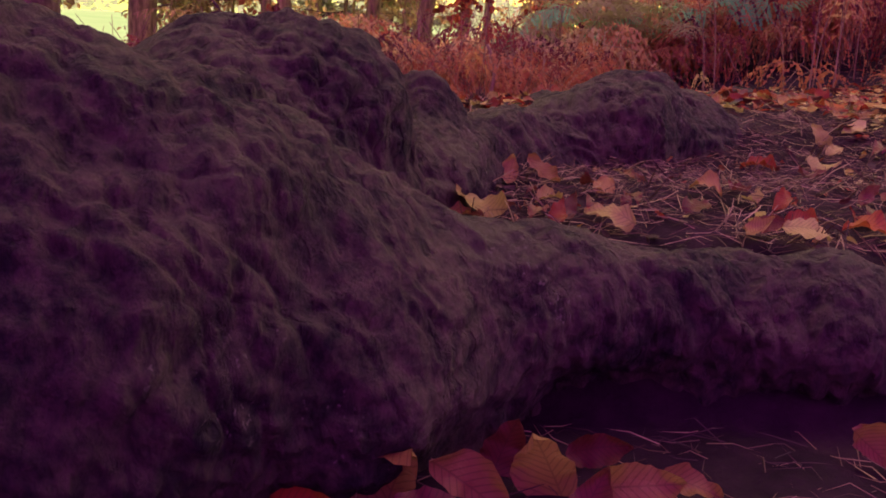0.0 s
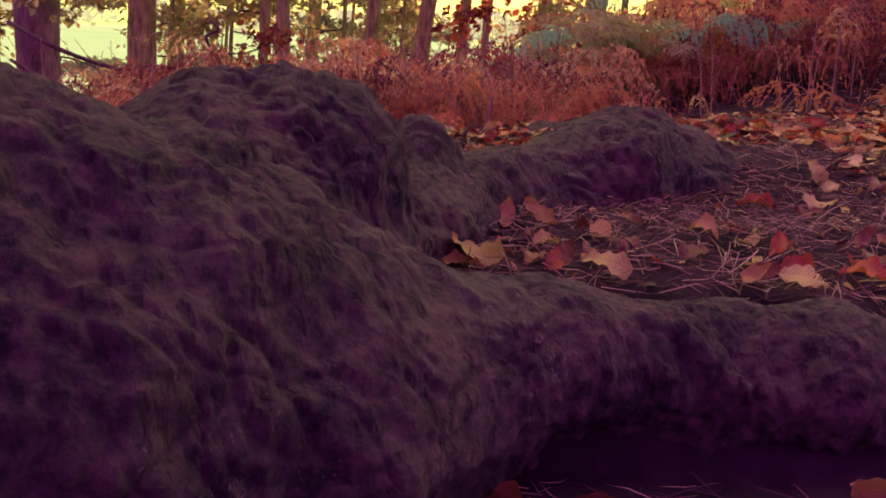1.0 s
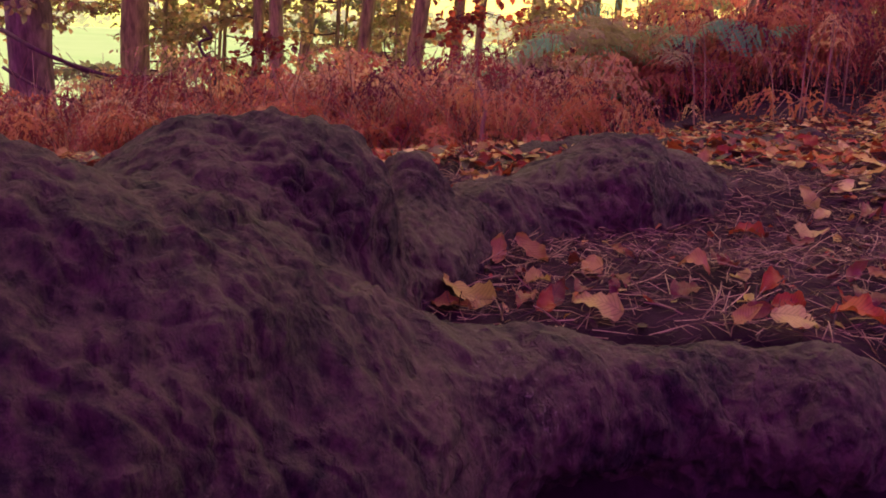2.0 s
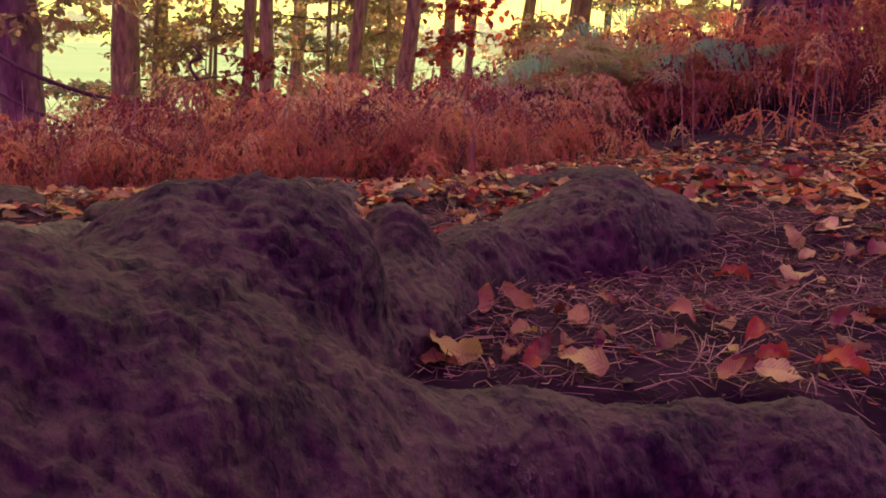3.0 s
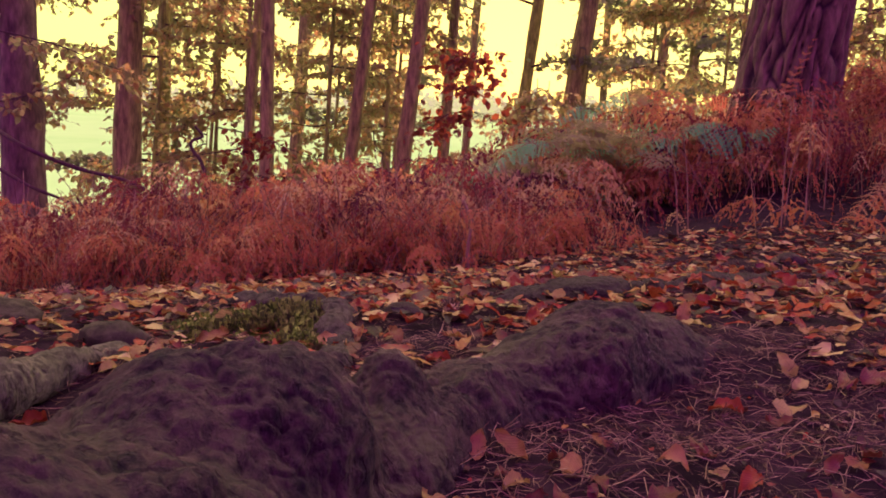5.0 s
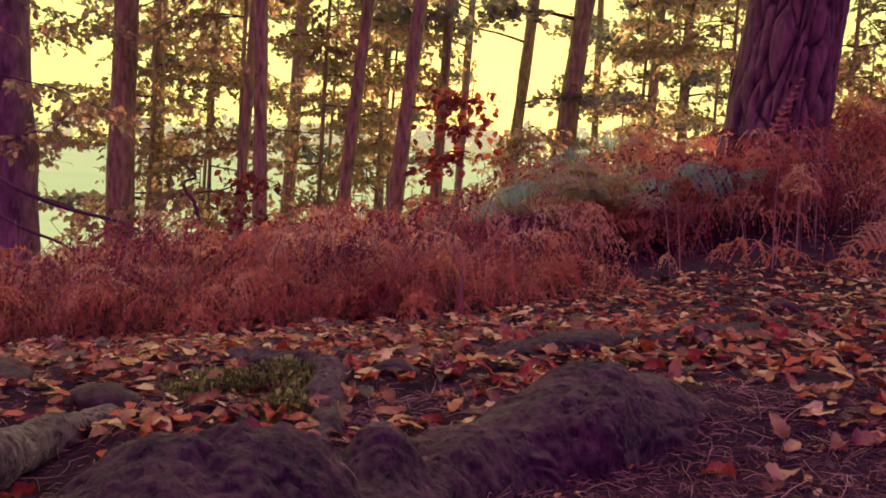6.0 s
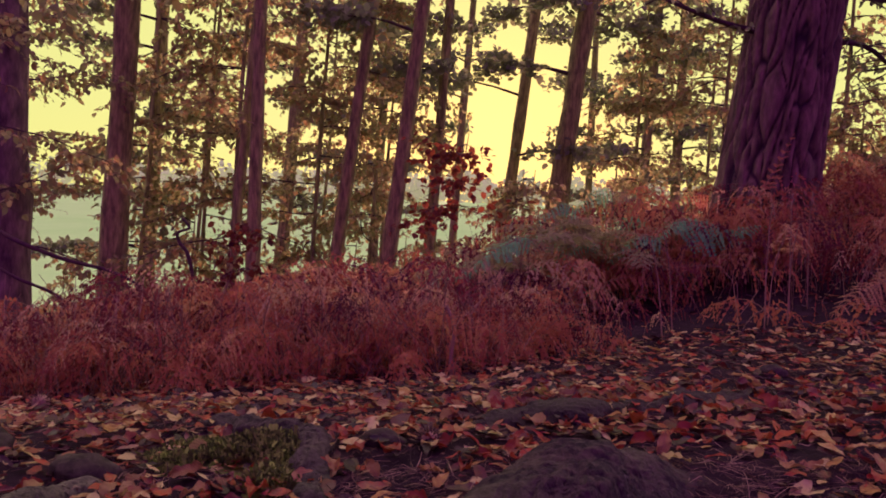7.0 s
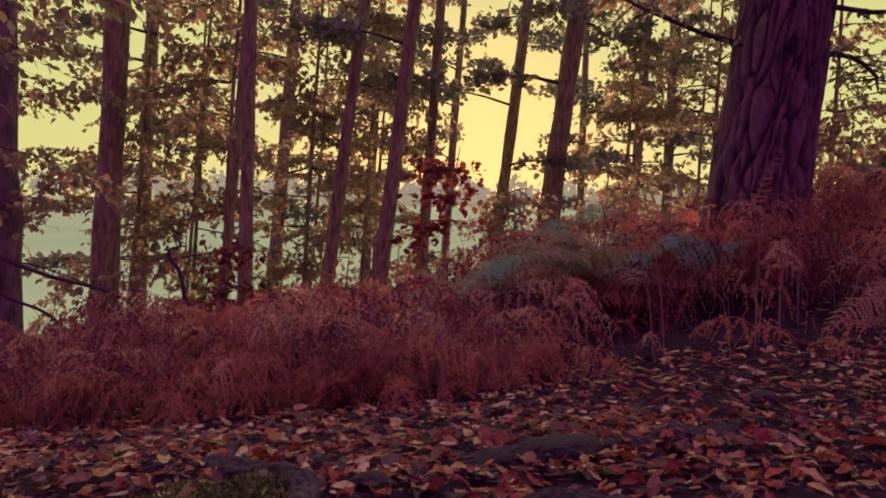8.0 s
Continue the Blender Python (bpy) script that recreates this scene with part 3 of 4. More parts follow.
def leafy_limb(tree, start, way, length, rng, crown, twigs, leaf=0.08, radius=0.02, spread=0.45, per=9, droop=0.25):
    """A limb as a part of its tree; its twigs and leaves go to the given piles."""
    start, way = np.array(start, float), np.array(way, float)
    way = way / np.linalg.norm(way)
    pts = [start]
    for i in range(5):
        way = way + rng.normal(0, 0.16, 3) + [0, 0, -droop * 0.3]
        way /= np.linalg.norm(way)
        pts.append(pts[-1] + way * length / 5)
    line = bend(pts, 14)
    v, f = tube(line, [radius, radius * 0.25], 5)
    part("limb", mesh_of("limb", v, f, M_TWIG), tree)
    for i in range(3, 14):
        for side in (-1, 1):
            if rng.random() < 0.12:
                continue
            d = line[min(i + 1, 13)] - line[i - 1]
            d /= np.linalg.norm(d)
            out = np.cross(d, [0, 0, 1]) * side
            tw = 0.5 * d + out + rng.normal(0, 0.3, 3) + [0, 0, -droop]
            tw /= np.linalg.norm(tw)
            ln = spread * rng.uniform(0.5, 1.2)
            end = line[i] + tw * ln + [0, 0, -droop * 0.3 * ln]
            t = np.linspace(0, 1, 4)[:, None]
            tv, tf = tube(line[i] * (1 - t) + end * t, [radius * 0.25, radius * 0.1], 3, closed=False)
            twigs.put(tv, tf)
            q = rng.uniform(0.12, 1.05, (per, 1))
            c = line[i] * (1 - q) + end * q
            ways = tw * 0.6 + rng.normal(0, 0.6, (per, 3)) + [0, 0, -0.25]
            crown.put(*leaf_cloud(c, ways, leaf, rng))


def finish_crown(tree, crown, twigs, mat, name="crown"):
    if crown.n:
        part(name, crown.mesh(name, mat), tree)
    if twigs.n:
        tagged(part("twig_spray", twigs.mesh("twig_spray", M_TWIG), tree), kind="stuff")


def pine_clump(crown, centre, wide, thick, count, rng):
    """A flat pad of needle tufts."""
    count = int(count * 1.5)
    a = rng.uniform(0, 2 * np.pi, count)
    r = wide * np.sqrt(rng.uniform(0, 1, count)) * (0.75 + 0.35 * np.sin(3 * a + rng.uniform(0, 6)))
    c = centre + np.stack([r * np.cos(a), r * np.sin(a), rng.normal(0, thick, count) - 0.12 * (r / wide) ** 2 * wide], 1)
    ways = rng.normal(0, 0.7, (count, 3)) + np.stack([np.cos(a), np.sin(a), 0 * a + 0.25], 1)
    crown.put(*leaf_cloud(c, ways, 0.12, rng, 0.8))


def pine(x, y, r, lean, seed, pads, top=11.0, low=2.0, label="tall slim pine trunk against the evening sky", mat=None):
    rng = np.random.default_rng(100 + seed)
    tree = tagged(new("pine_tree"), label, "tree", "pines along the wood's edge")
    tree.location = (x, y, ground_at(x, y) - 0.1)
    _, line = trunk_part(tree, (0, 0, 0), (lean * top, 0, top), r, r * 0.45, mat or M_TRUNK, seed)
    crown = Pile()
    for k in range(pads):
        h = low + (top - low) * (k + rng.random()) / pads
        root = line[int(h / top * (len(line) - 1))]
        a = rng.uniform(0, 2 * np.pi)
        reach = rng.uniform(0.4, 1.3) * (1.15 - 0.5 * h / top)
        end = root + np.array([math.cos(a) * reach, math.sin(a) * reach, rng.uniform(-0.15, 0.3)])
        v, f = tube(bend([root, (root + end) / 2 + [0, 0, 0.05], end], 6), [r * 0.25, 0.008], 5)
        part("limb", mesh_of("limb", v, f, M_TWIG), tree)
        pine_clump(crown, end, rng.uniform(0.4, 0.8), 0.06, 170, rng)
    finish_crown(tree, crown, Pile(), M_PINE)
    return tree


# position, radius, lean, needle pads, height of the lowest pad
PINES = [(-3.60, 8.2, 0.165, -0.01, 5, 4.0), (-3.34, 10, 0.135, 0.033, 5, 4.0), (-4.15, 14, 0.11, 0.027, 16, 2.0), (-1.94, 9.4, 0.048, 0.056, 1, 6.0),
         (-1.61, 9.2, 0.066, -0.02, 2, 5.0), (-0.95, 9.8, 0.068, 0.123, 2, 5.0), (-0.84, 18, 0.08, 0.04, 16, 2.4), (-0.35, 9.6, 0.076, 0.10, 4, 2.3),
         (0.17, 11.5, 0.064, 0.04, 7, 2.6), (1.17, 13, 0.083, 0.094, 8, 2.2), (1.73, 12, 0.134, 0.128, 9, 2.8), (3.91, 20, 0.08, 0.01, 22, 2.2),
         (4.5, 18, 0.10, 0.05, 22, 2.4), (5.27, 18, 0.10, 0.01, 22, 2.4), (-2.6, 17, 0.12, 0.05, 16, 2.6), (0.9, 22, 0.10, 0.05, 10, 4.0)]
for k, (x, y, r, lean, pads, low) in enumerate(PINES):
    pine(x, y, r, lean, k, pads, 11.0, low, mat=M_PINE_BARK if k < 1 else M_TRUNK)


def old_pine():
    """The massive leaning pine with furrowed bark plates."""
    tree = tagged(new("pine_tree"), "massive old leaning pine with deeply furrowed bark plates", "tree")
    x, y = 2.62, 6.75
    tree.location = (x, y, ground_at(x, y) - 0.15)
    rings, sides = 330, 180
    h = np.concatenate([np.linspace(0, 3.6, 250, endpoint=False), np.linspace(3.6, 10, 80)])
    centre = np.stack([0.13 * h, 0.01 * h, h], 1)
    a = np.linspace(0, 2 * np.pi, sides, endpoint=False)
    rad = 0.352 * (1 - 0.03 * h) + 0.15 * np.exp(-h / 0.35)
    aa, hh = np.meshgrid(a, h)
    # jigsaw plates: distance between the two nearest of many scattered centres
    seeds = np.random.default_rng(12)
    sa, sh = seeds.uniform(0, 2 * np.pi, 760), seeds.uniform(-0.3, 10.3, 760)
    wob = 0.16 * vnoise(np.stack([np.cos(aa) * 3, np.sin(aa) * 3, hh * 2.2], -1).reshape(-1, 3)).reshape(aa.shape)
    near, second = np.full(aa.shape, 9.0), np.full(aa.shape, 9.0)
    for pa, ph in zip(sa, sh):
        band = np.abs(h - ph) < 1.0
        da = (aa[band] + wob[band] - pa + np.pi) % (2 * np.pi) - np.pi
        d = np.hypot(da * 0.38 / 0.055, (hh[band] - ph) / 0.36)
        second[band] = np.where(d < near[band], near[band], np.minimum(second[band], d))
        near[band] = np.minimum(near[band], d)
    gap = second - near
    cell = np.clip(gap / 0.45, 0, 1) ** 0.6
    q = np.stack([np.cos(aa) * 9, np.sin(aa) * 9, hh * 14], -1).reshape(-1, 3)
    flare = 0.06 * np.cos(aa * 5 + 1) * np.exp(-hh / 0.5)
    rr = rad[:, None] * (1 + flare) + 0.055 * cell + 0.006 * fnoise(q, 2).reshape(rings, sides) - 0.03
    v = np.stack([centre[:, 0, None] + rr * np.cos(aa), centre[:, 1, None] + rr * np.sin(aa), hh], -1).reshape(-1, 3)
    f = [(i * sides + j, i * sides + (j + 1) % sides, (i + 1) * sides + (j + 1) % sides, (i + 1) * sides + j)
         for i in range(rings - 1) for j in range(sides)]
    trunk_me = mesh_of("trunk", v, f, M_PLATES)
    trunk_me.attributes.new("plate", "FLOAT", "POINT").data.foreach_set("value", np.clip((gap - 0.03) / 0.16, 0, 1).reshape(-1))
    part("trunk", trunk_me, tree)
    rng = np.random.default_rng(5)
    crown, twigs = Pile(), Pile()
    for k in range(14):
        hz = 3.0 + 6.5 * k / 14
        side = -1 if k % 2 else 1
        root = np.array([0.13 * hz + 0.2 * side, 0, hz])
        end = root + [side * rng.uniform(1.0, 2.2), rng.uniform(-0.8, 0.8), rng.uniform(-0.3, 0.3)]
        v, f = tube(bend([root, (root + end) / 2 + [0, 0, -0.08], end], 8), [0.05, 0.012], 6)
        part("limb", mesh_of("limb", v, f, M_TWIG), tree)
        for s in (0.45, 0.7, 0.95):
            pine_clump(crown, root * (1 - s) + end * s + rng.normal(0, 0.15, 3), 0.45, 0.07, 130, rng)
    # unseen limbs and pads overhead, added to shade the bracken on the right
    for k in range(22):
        hz = 4.3 + 3.6 * k / 22
        root = np.array([0.13 * hz, -0.2, hz])
        end = root + [rng.uniform(-2.0, 1.6), rng.uniform(-3.6, -1.4), rng.uniform(-0.2, 0.5)]
        v, f = tube(bend([root, (root + end) / 2 + [0, 0, 0.15], end], 8), [0.06, 0.012], 6)
        part("limb", mesh_of("limb", v, f, M_TWIG), tree)
        for s in (0.35, 0.6, 0.8, 1.0):
            pine_clump(crown, root * (1 - s) + end * s + rng.normal(0, 0.2, 3), 0.7, 0.08, 150, rng)
    for hz, reach in ((1.75, 1.6), (2.1, 2.2), (2.5, 1.8)):
        root = np.array([0.13 * hz, -0.1, hz])
        for side in (-1, 1):
            leafy_limb(tree, root, (side, rng.uniform(-0.1, 0.5), 0.1), reach, rng, crown, twigs, 0.06, 0.03, 0.35, 6, 0.05)
    finish_crown(tree, crown, twigs, M_PINE)


old_pine()


def unseen_root_tree():
    """Unseen trunk from which the great roots spread, its crown added for shade."""
    rng = np.random.default_rng(77)
    tree = tagged(new("pine_tree"), "unseen old pine from whose foot the great roots spread, added to shade them", "tree")
    tree.location = (-1.35, 0.72, -0.15)
    p = bend([(0, 0, 0), (-0.05, 0.05, 4), (-0.1, 0.0, 9)], 60)
    v, f = tube(p, [0.62, 0.44, 0.38, 0.34, 0.30, 0.24, 0.18], 40, 0.10, 4)
    part("trunk", mesh_of("trunk", v, f, M_PINE_BARK), tree)
    crown = Pile()
    for k in range(16):
        hz = 4.4 + 4.4 * k / 16
        a = k * 2.4
        root = np.array([-0.08, 0.0, hz])
        end = root + [math.cos(a) * 1.9, math.sin(a) * 1.9, rng.uniform(0.0, 0.5)]
        v, f = tube(bend([root, (root + end) / 2 + [0, 0, 0.12], end], 8), [0.06, 0.012], 6)
        part("limb", mesh_of("limb", v, f, M_TWIG), tree)
        for s in (0.5, 0.75, 1.0):
            pine_clump(crown, root * (1 - s) + end * s + rng.normal(0, 0.15, 3), 0.6, 0.08, 120, rng)
    finish_crown(tree, crown, Pile(), M_PINE)


unseen_root_tree()


def beech(x, y, height, seed, limbs, low, reach, leaf=0.075, radius=0.026, mat=None, lean=0.04, label="", per=13, facing=None, category="tree", name="beech_tree"):
    """A slender broadleaved tree with leafy limbs."""
    rng = np.random.default_rng(300 + seed)
    tree = tagged(new(name), label or "slender beech with brown and olive autumn leaves", category)
    tree.location = (x, y, ground_at(x, y) - 0.05)
    _, line = trunk_part(tree, (0, 0, 0), (lean * height, 0.1, height), radius, radius * 0.2, M_TRUNK, seed, 8, 18)
    crown, twigs = Pile(), Pile()
    for k in range(limbs):
        h = low + (height - low) * (k + rng.random()) / limbs
        a = rng.uniform(0, 2 * np.pi) if facing is None else radians(facing) + rng.normal(0, 0.5)
        grow = reach * rng.uniform(0.6, 1.15) * (1 - 0.45 * (h - low) / (height - low))
        leafy_limb(tree, line[min(17, int(h / height * 17))], (math.cos(a), math.sin(a), 0.12), grow, rng, crown, twigs, leaf, radius * 0.4, 0.45, per)
    finish_crown(tree, crown, twigs, mat or M_CROWN)
    return tree


BEECHES = [(-4.3, 9.6, 6.0, 14, 0.9, 1.6), (-2.75, 11.6, 6.5, 16, 1.3, 1.6), (-0.6, 11.8, 6.0, 15, 1.4, 1.5), (-3.9, 7.4, 5.5, 10, 1.2, 1.4), (-3.32, 10.7, 6.5, 17, 1.5, 1.6), (-2.1, 10.4, 6.5, 20, 1.5, 1.8), (-1.25, 11.0, 6.0, 15, 1.6, 1.5),
           (-5.2, 10.5, 6.5, 11, 1.2, 1.8), (3.9, 11.5, 6.0, 26, 0.6, 1.6), (5.0, 10.5, 6.0, 26, 0.6, 1.7), (3.2, 13.0, 6.0, 22, 0.5, 1.4), (-0.5, 13.5, 5.0, 14, 1.9, 1.4),
           (6.4, 9.5, 6.0, 22, 0.6, 1.8), (-3.2, 13.0, 7.0, 22, 1.7, 1.8), (-1.6, 14.5, 7.0, 18, 1.9, 1.7), (4.6, 14.0, 6.5, 22, 0.5, 1.8)]
SHRUBS = [(-1.6, 11.8, 1.45, 8, 0.1, 0.8), (-0.8, 12.4, 1.5, 8, 0.1, 0.8), (-0.1, 11.2, 1.4, 8, 0.1, 0.8), (0.5, 12.2, 1.5, 8, 0.1, 0.8), (0.95, 11.0, 1.3, 8, 0.1, 0.7),
          (1.6, 12.0, 2.2, 12, 0.3, 0.9), (2.5, 11.0, 2.4, 12, 0.3, 0.9),
          (-2.6, 10.5, 1.8, 8, 0.3, 0.8), (1.2, 10.0, 1.9, 10, 0.3, 0.8), (5.3, 8.8, 1.8, 14, 0.2, 0.8), (6.2, 8.6, 2.0, 14, 0.2, 0.9), (4.7, 9.2, 1.8, 14, 0.2, 0.8)]
for k, (x, y, h, limbs, low, reach) in enumerate(BEECHES):
    beech(x, y, h, k, limbs, low, reach)
for k, (x, y, h, limbs, low, reach) in enumerate(SHRUBS):
    beech(x, y, h, 60 + k, limbs, low, reach, 0.07, 0.02, None, 0.02, "low scrubby shrub with brown autumn leaves", 8, None, "shrub", "shrub")
beech(0.36, 7.2, 1.7, 40, 5, 1.0, 0.30, 0.07, 0.015, M_RED_CROWN, 0.05, "small sapling with red leaves glowing before the sun", 5, None, "sapling", "beech_sapling")
beech(-1.22, 7.0, 1.3, 41, 7, 0.3, 0.34, 0.065, 0.013, M_RED_CROWN, 0.03, "small sapling with rusty red leaves", 5, None, "sapling", "beech_sapling")
beech(-2.6, 4.6, 4.2, 42, 8, 2.15, 1.7, 0.075, 0.035, None, 0.08, "beech at the edge with boughs of large hanging leaves", 6, 20)

# ---- hazy woods beyond the meadow, glowing in place of haze ----
M_DISTANCE = bpy.data.materials.new("haze_glow_distant_wood")
M_DISTANCE.use_nodes = True
d_bs = M_DISTANCE.node_tree.nodes["Principled BSDF"]
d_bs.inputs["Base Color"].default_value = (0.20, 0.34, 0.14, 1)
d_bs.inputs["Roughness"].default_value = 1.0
# faint emission stands in for haze; the woods are no light source
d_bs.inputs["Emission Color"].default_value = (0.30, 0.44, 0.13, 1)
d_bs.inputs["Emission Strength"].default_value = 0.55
rng = np.random.default_rng(61)
far_wood = Pile()
for _ in range(150):
    y = rng.uniform(330, 420)
    x = rng.uniform(-0.6, 0.6) * y
    h, w = rng.uniform(6, 13), rng.uniform(5, 10)
    c = rng.normal(0, 1, (46, 3))
    c /= np.linalg.norm(c, axis=1)[:, None]
    c = c * rng.uniform(0.55, 1.0, (46, 1)) * [w, w, h * 0.55] + [x, y, float(ground_z(x, y)) + h * 0.5]
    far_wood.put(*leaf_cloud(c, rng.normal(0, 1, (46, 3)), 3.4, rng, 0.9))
tagged(new("backdrop", far_wood.mesh("backdrop", M_DISTANCE, False)), "yellow-green woods far beyond the meadow, glowing faintly in place of haze", "distant wood", kind="structure")

# ---- bracken ----


def frond(length, pairs, rise, fall, seed, wide=0.3, curl=0.0, lobe=0.26):
    """A bracken frond from the origin along +x: leaflets, and its stalk."""
    rng = np.random.default_rng(500 + seed)
    n = pairs + 8
    ang = np.radians(np.linspace(rise, fall, n)) + rng.normal(0, 0.05, n)
    step = length / n
    sway = np.cumsum(rng.normal(0, 0.04, n))
    p = np.cumsum(np.stack([np.cos(ang), sway * 0.6, np.sin(ang)], 1) * step, 0)
    p = np.concatenate([[[0, 0, 0]], p])
    stalk = tube(p, [0.0030, 0.0010], 3, closed=False)
    # a thin ribbed midrib to which every leaflet is joined
    vs, m = [p, p + [0, 0.0012, -0.0008]], 2 * (n + 1)
    fs = [(j, j + 1, n + 1 + j) for j in range(n)] + [(j + 1, n + 2 + j, n + 1 + j) for j in range(n)]
    for i in range(pairs):
        k = n - pairs + i
        d = p[min(k + 1, n)] - p[k]
        d /= np.linalg.norm(d)
        s = i / (pairs - 1)
        ln = wide * (1 - s) ** 0.8 * (0.75 + 0.25 * min(1, i / 2)) * rng.uniform(0.8, 1.15) + 0.02
        for side in (-1, 1):
            if rng.random() < curl * 0.3:
                continue
            out = np.cross(d, [0, 0, 1.0])
            out = out / (np.linalg.norm(out) + 1e-6) * side
            w = out + 0.45 * d + rng.normal(0, 0.12 + 0.3 * curl, 3)
            w /= np.linalg.norm(w)
            lobes = 7
            t = np.linspace(0, 1, lobes + 1)
            drop = (0.25 + 0.8 * curl) * rng.uniform(0.5, 1.3)
            line = p[k] + w * (t * ln)[:, None] + np.array([0, 0, -1.0]) * (t ** 2 * ln * drop)[:, None]
            across = d - w * (d @ w)
            across /= np.linalg.norm(across) + 1e-6
            tip = lobe * ln * (1 - t[:-1]) ** 0.7 + 0.004
            mid = line[:-1] + (line[1:] - line[:-1]) * 0.75
            lift = np.array([0, 0, 1.0]) * (rng.normal(0, 0.25 + curl * 0.6, (lobes, 1))) * tip[:, None]
            a = mid + across * tip[:, None] + lift
            b = mid - across * tip[:, None] + lift
            vs += [line[1:], a, b]
            spine = [k] + [m + j for j in range(lobes)]
            for j in range(lobes):
                fs.append((spine[j], spine[j + 1], m + lobes + j))
                fs.append((spine[j + 1], spine[j], m + 2 * lobes + j))
            m += 3 * lobes
    return np.concatenate(vs), np.array(fs), stalk[0], tris(stalk[1])


DEAD = [frond(1.35, 14, 87, -50 - 8 * k, k, 0.20, 1.1, 0.11) for k in range(8)]
DEAD_LOW = [frond(0.6, 11, 70, -60, 20 + k, 0.17, 1.2, 0.11) for k in range(4)]
LIVE = [frond(1.3, 13, 84, -35, 40 + k, 0.30, 0.12) for k in range(6)]


def bracken_edge(x):
    return 3.5 + 0.45 / (1 + math.exp(-(x - 0.7) * 5))


def thicket(name, templates, spots, mat, label, rng, low=0.8, high=1.2):
    leaves, stems = Pile(), Pile()
    for x, y, s in spots:
        v, f, sv, sf = templates[rng.integers(len(templates))]
        m = spin(rng.normal(0, 9), rng.normal(0, 9), rng.uniform(0, 360)) * s * rng.uniform(low, high)
        at = np.array([x, y, ground_at(x, y) - 0.01])
        leaves.put(v @ m.T + at, f)
        stems.put(sv @ m.T + at, sf)
    ob = tagged(new(name, leaves.mesh(name, mat, False)), label, "bracken", kind="stuff")
    return ob, stems


rng = np.random.default_rng(21)
spots = []
while len(spots) < 1650:
    y = 3.4 + 6.0 * rng.random() ** 1.2
    x = rng.uniform(-0.62, 0.72) * (y + 0.6)
    gap = y - bracken_edge(x)
    if gap < 0 or math.hypot(x - 2.66, y - 6.75) < 0.5:
        continue
    if 0.2 < x < 1.9 and 5.3 < y < 7.6 and rng.random() < 0.45:
        continue
    if x < -0.27 * y and y > 4.4 and rng.random() < 0.6:
        continue
    if (x > 0.40 * y and y < 4.8 or 0.9 < x < 2.1 and y < 5.1) and rng.random() < 0.78:
        continue
    if 0.55 < x < 2.3 and y < 4.8 and rng.random() < 0.75:
        continue
    if (1.1 < x < 2.2 or 0.1 < x < 0.7) and 4.5 < y < 5.6 and rng.random() < 0.62:
        continue
    right = 1 / (1 + math.exp(-(x - 0.5) * 4))
    if 0.7 < x < 2.2 and 4.65 < y < 5.4:
        gap += 0.45
    spots.append((x, y, min(1.0, (0.46 + 0.34 * gap) * (1 - right) + (0.34 + 0.27 * gap) * right)))
_, stems_dead = thicket("dead_bracken", DEAD, spots, M_BRACKEN, "dense thicket of rust-red dead bracken", rng)


def blades(templates, mat):
    return [(mesh_of("blade", v, f, mat, False), mesh_of("stalk", sv, sf, M_BRACKEN_STEM)) for v, f, sv, sf in templates]


def plant_frond(meshes, x, y, size, label, group, rng, face=None):
    """One standing frond with its blade and stalk."""
    plant = tagged(new("bracken_frond"), label, "bracken", group)
    turn = rng.uniform(0, 360) if face is None else rng.normal(face, 35)
    plant.matrix_world = Matrix.Translation((x, y, ground_at(x, y) - 0.01)) @ pose(0, 0, 0, rng.normal(0, 9), rng.normal(0, 9), turn) @ Matrix.Scale(size, 4)
    k = rng.integers(len(meshes))
    part("blade", meshes[k][0], plant)
    part("stalk", meshes[k][1], plant)


ROOF = blades([frond(1.0, 13, 82, -25, 70 + k, 0.22, 0.9, 0.12) for k in range(5)], M_BRACKEN)
for _ in range(90):
    plant_frond(ROOF, rng.uniform(0.6, 2.5), rng.uniform(5.75, 6.25), rng.uniform(0.62, 0.84), "dead brown bracken arching over a dark hollow", "fronds over the hollow", rng, -90)
EDGE_LOW, EDGE_TALL = blades(DEAD_LOW, M_BRACKEN), blades(DEAD[:3], M_BRACKEN)
for x in rng.uniform(-2.4, 2.9, 200):
    y = bracken_edge(x) + rng.uniform(-0.12, 0.35)
    if x > 0.75 and rng.random() < 0.85:
        continue
    tall = rng.random() < 0.4
    plant_frond(EDGE_TALL if tall else EDGE_LOW, x, y, rng.uniform(0.5, 0.9) * (0.55 if tall else 1.0), "collapsed rust-brown bracken frond at the thicket's edge", "fronds along the edge", rng)
STANDING = blades(LIVE, M_FERN), blades(LIVE, M_FERN_YELLOW), blades(LIVE, M_FERN_OLIVE)
for _ in range(30):
    plant_frond(STANDING[0], rng.uniform(-0.1, 2.0), rng.uniform(6.1, 7.8), rng.uniform(0.55, 0.85), "faded green bracken still standing behind the dead fronds", "green fronds", rng)
for _ in range(80):
    plant_frond(STANDING[1], rng.uniform(-1.6, 0.4), rng.uniform(6.4, 9.0), rng.uniform(0.55, 0.9), "yellowing bracken lit from behind by the low sun", "yellow fronds", rng)
for _ in range(28):
    plant_frond(STANDING[2], rng.uniform(0.2, 1.5), rng.uniform(5.6, 6.4), rng.uniform(0.65, 0.9), "hazy olive bracken standing before the low sun", "olive fronds", rng)
stems = Pile()
stems.put(np.concatenate(stems_dead.v), np.concatenate(stems_dead.f))
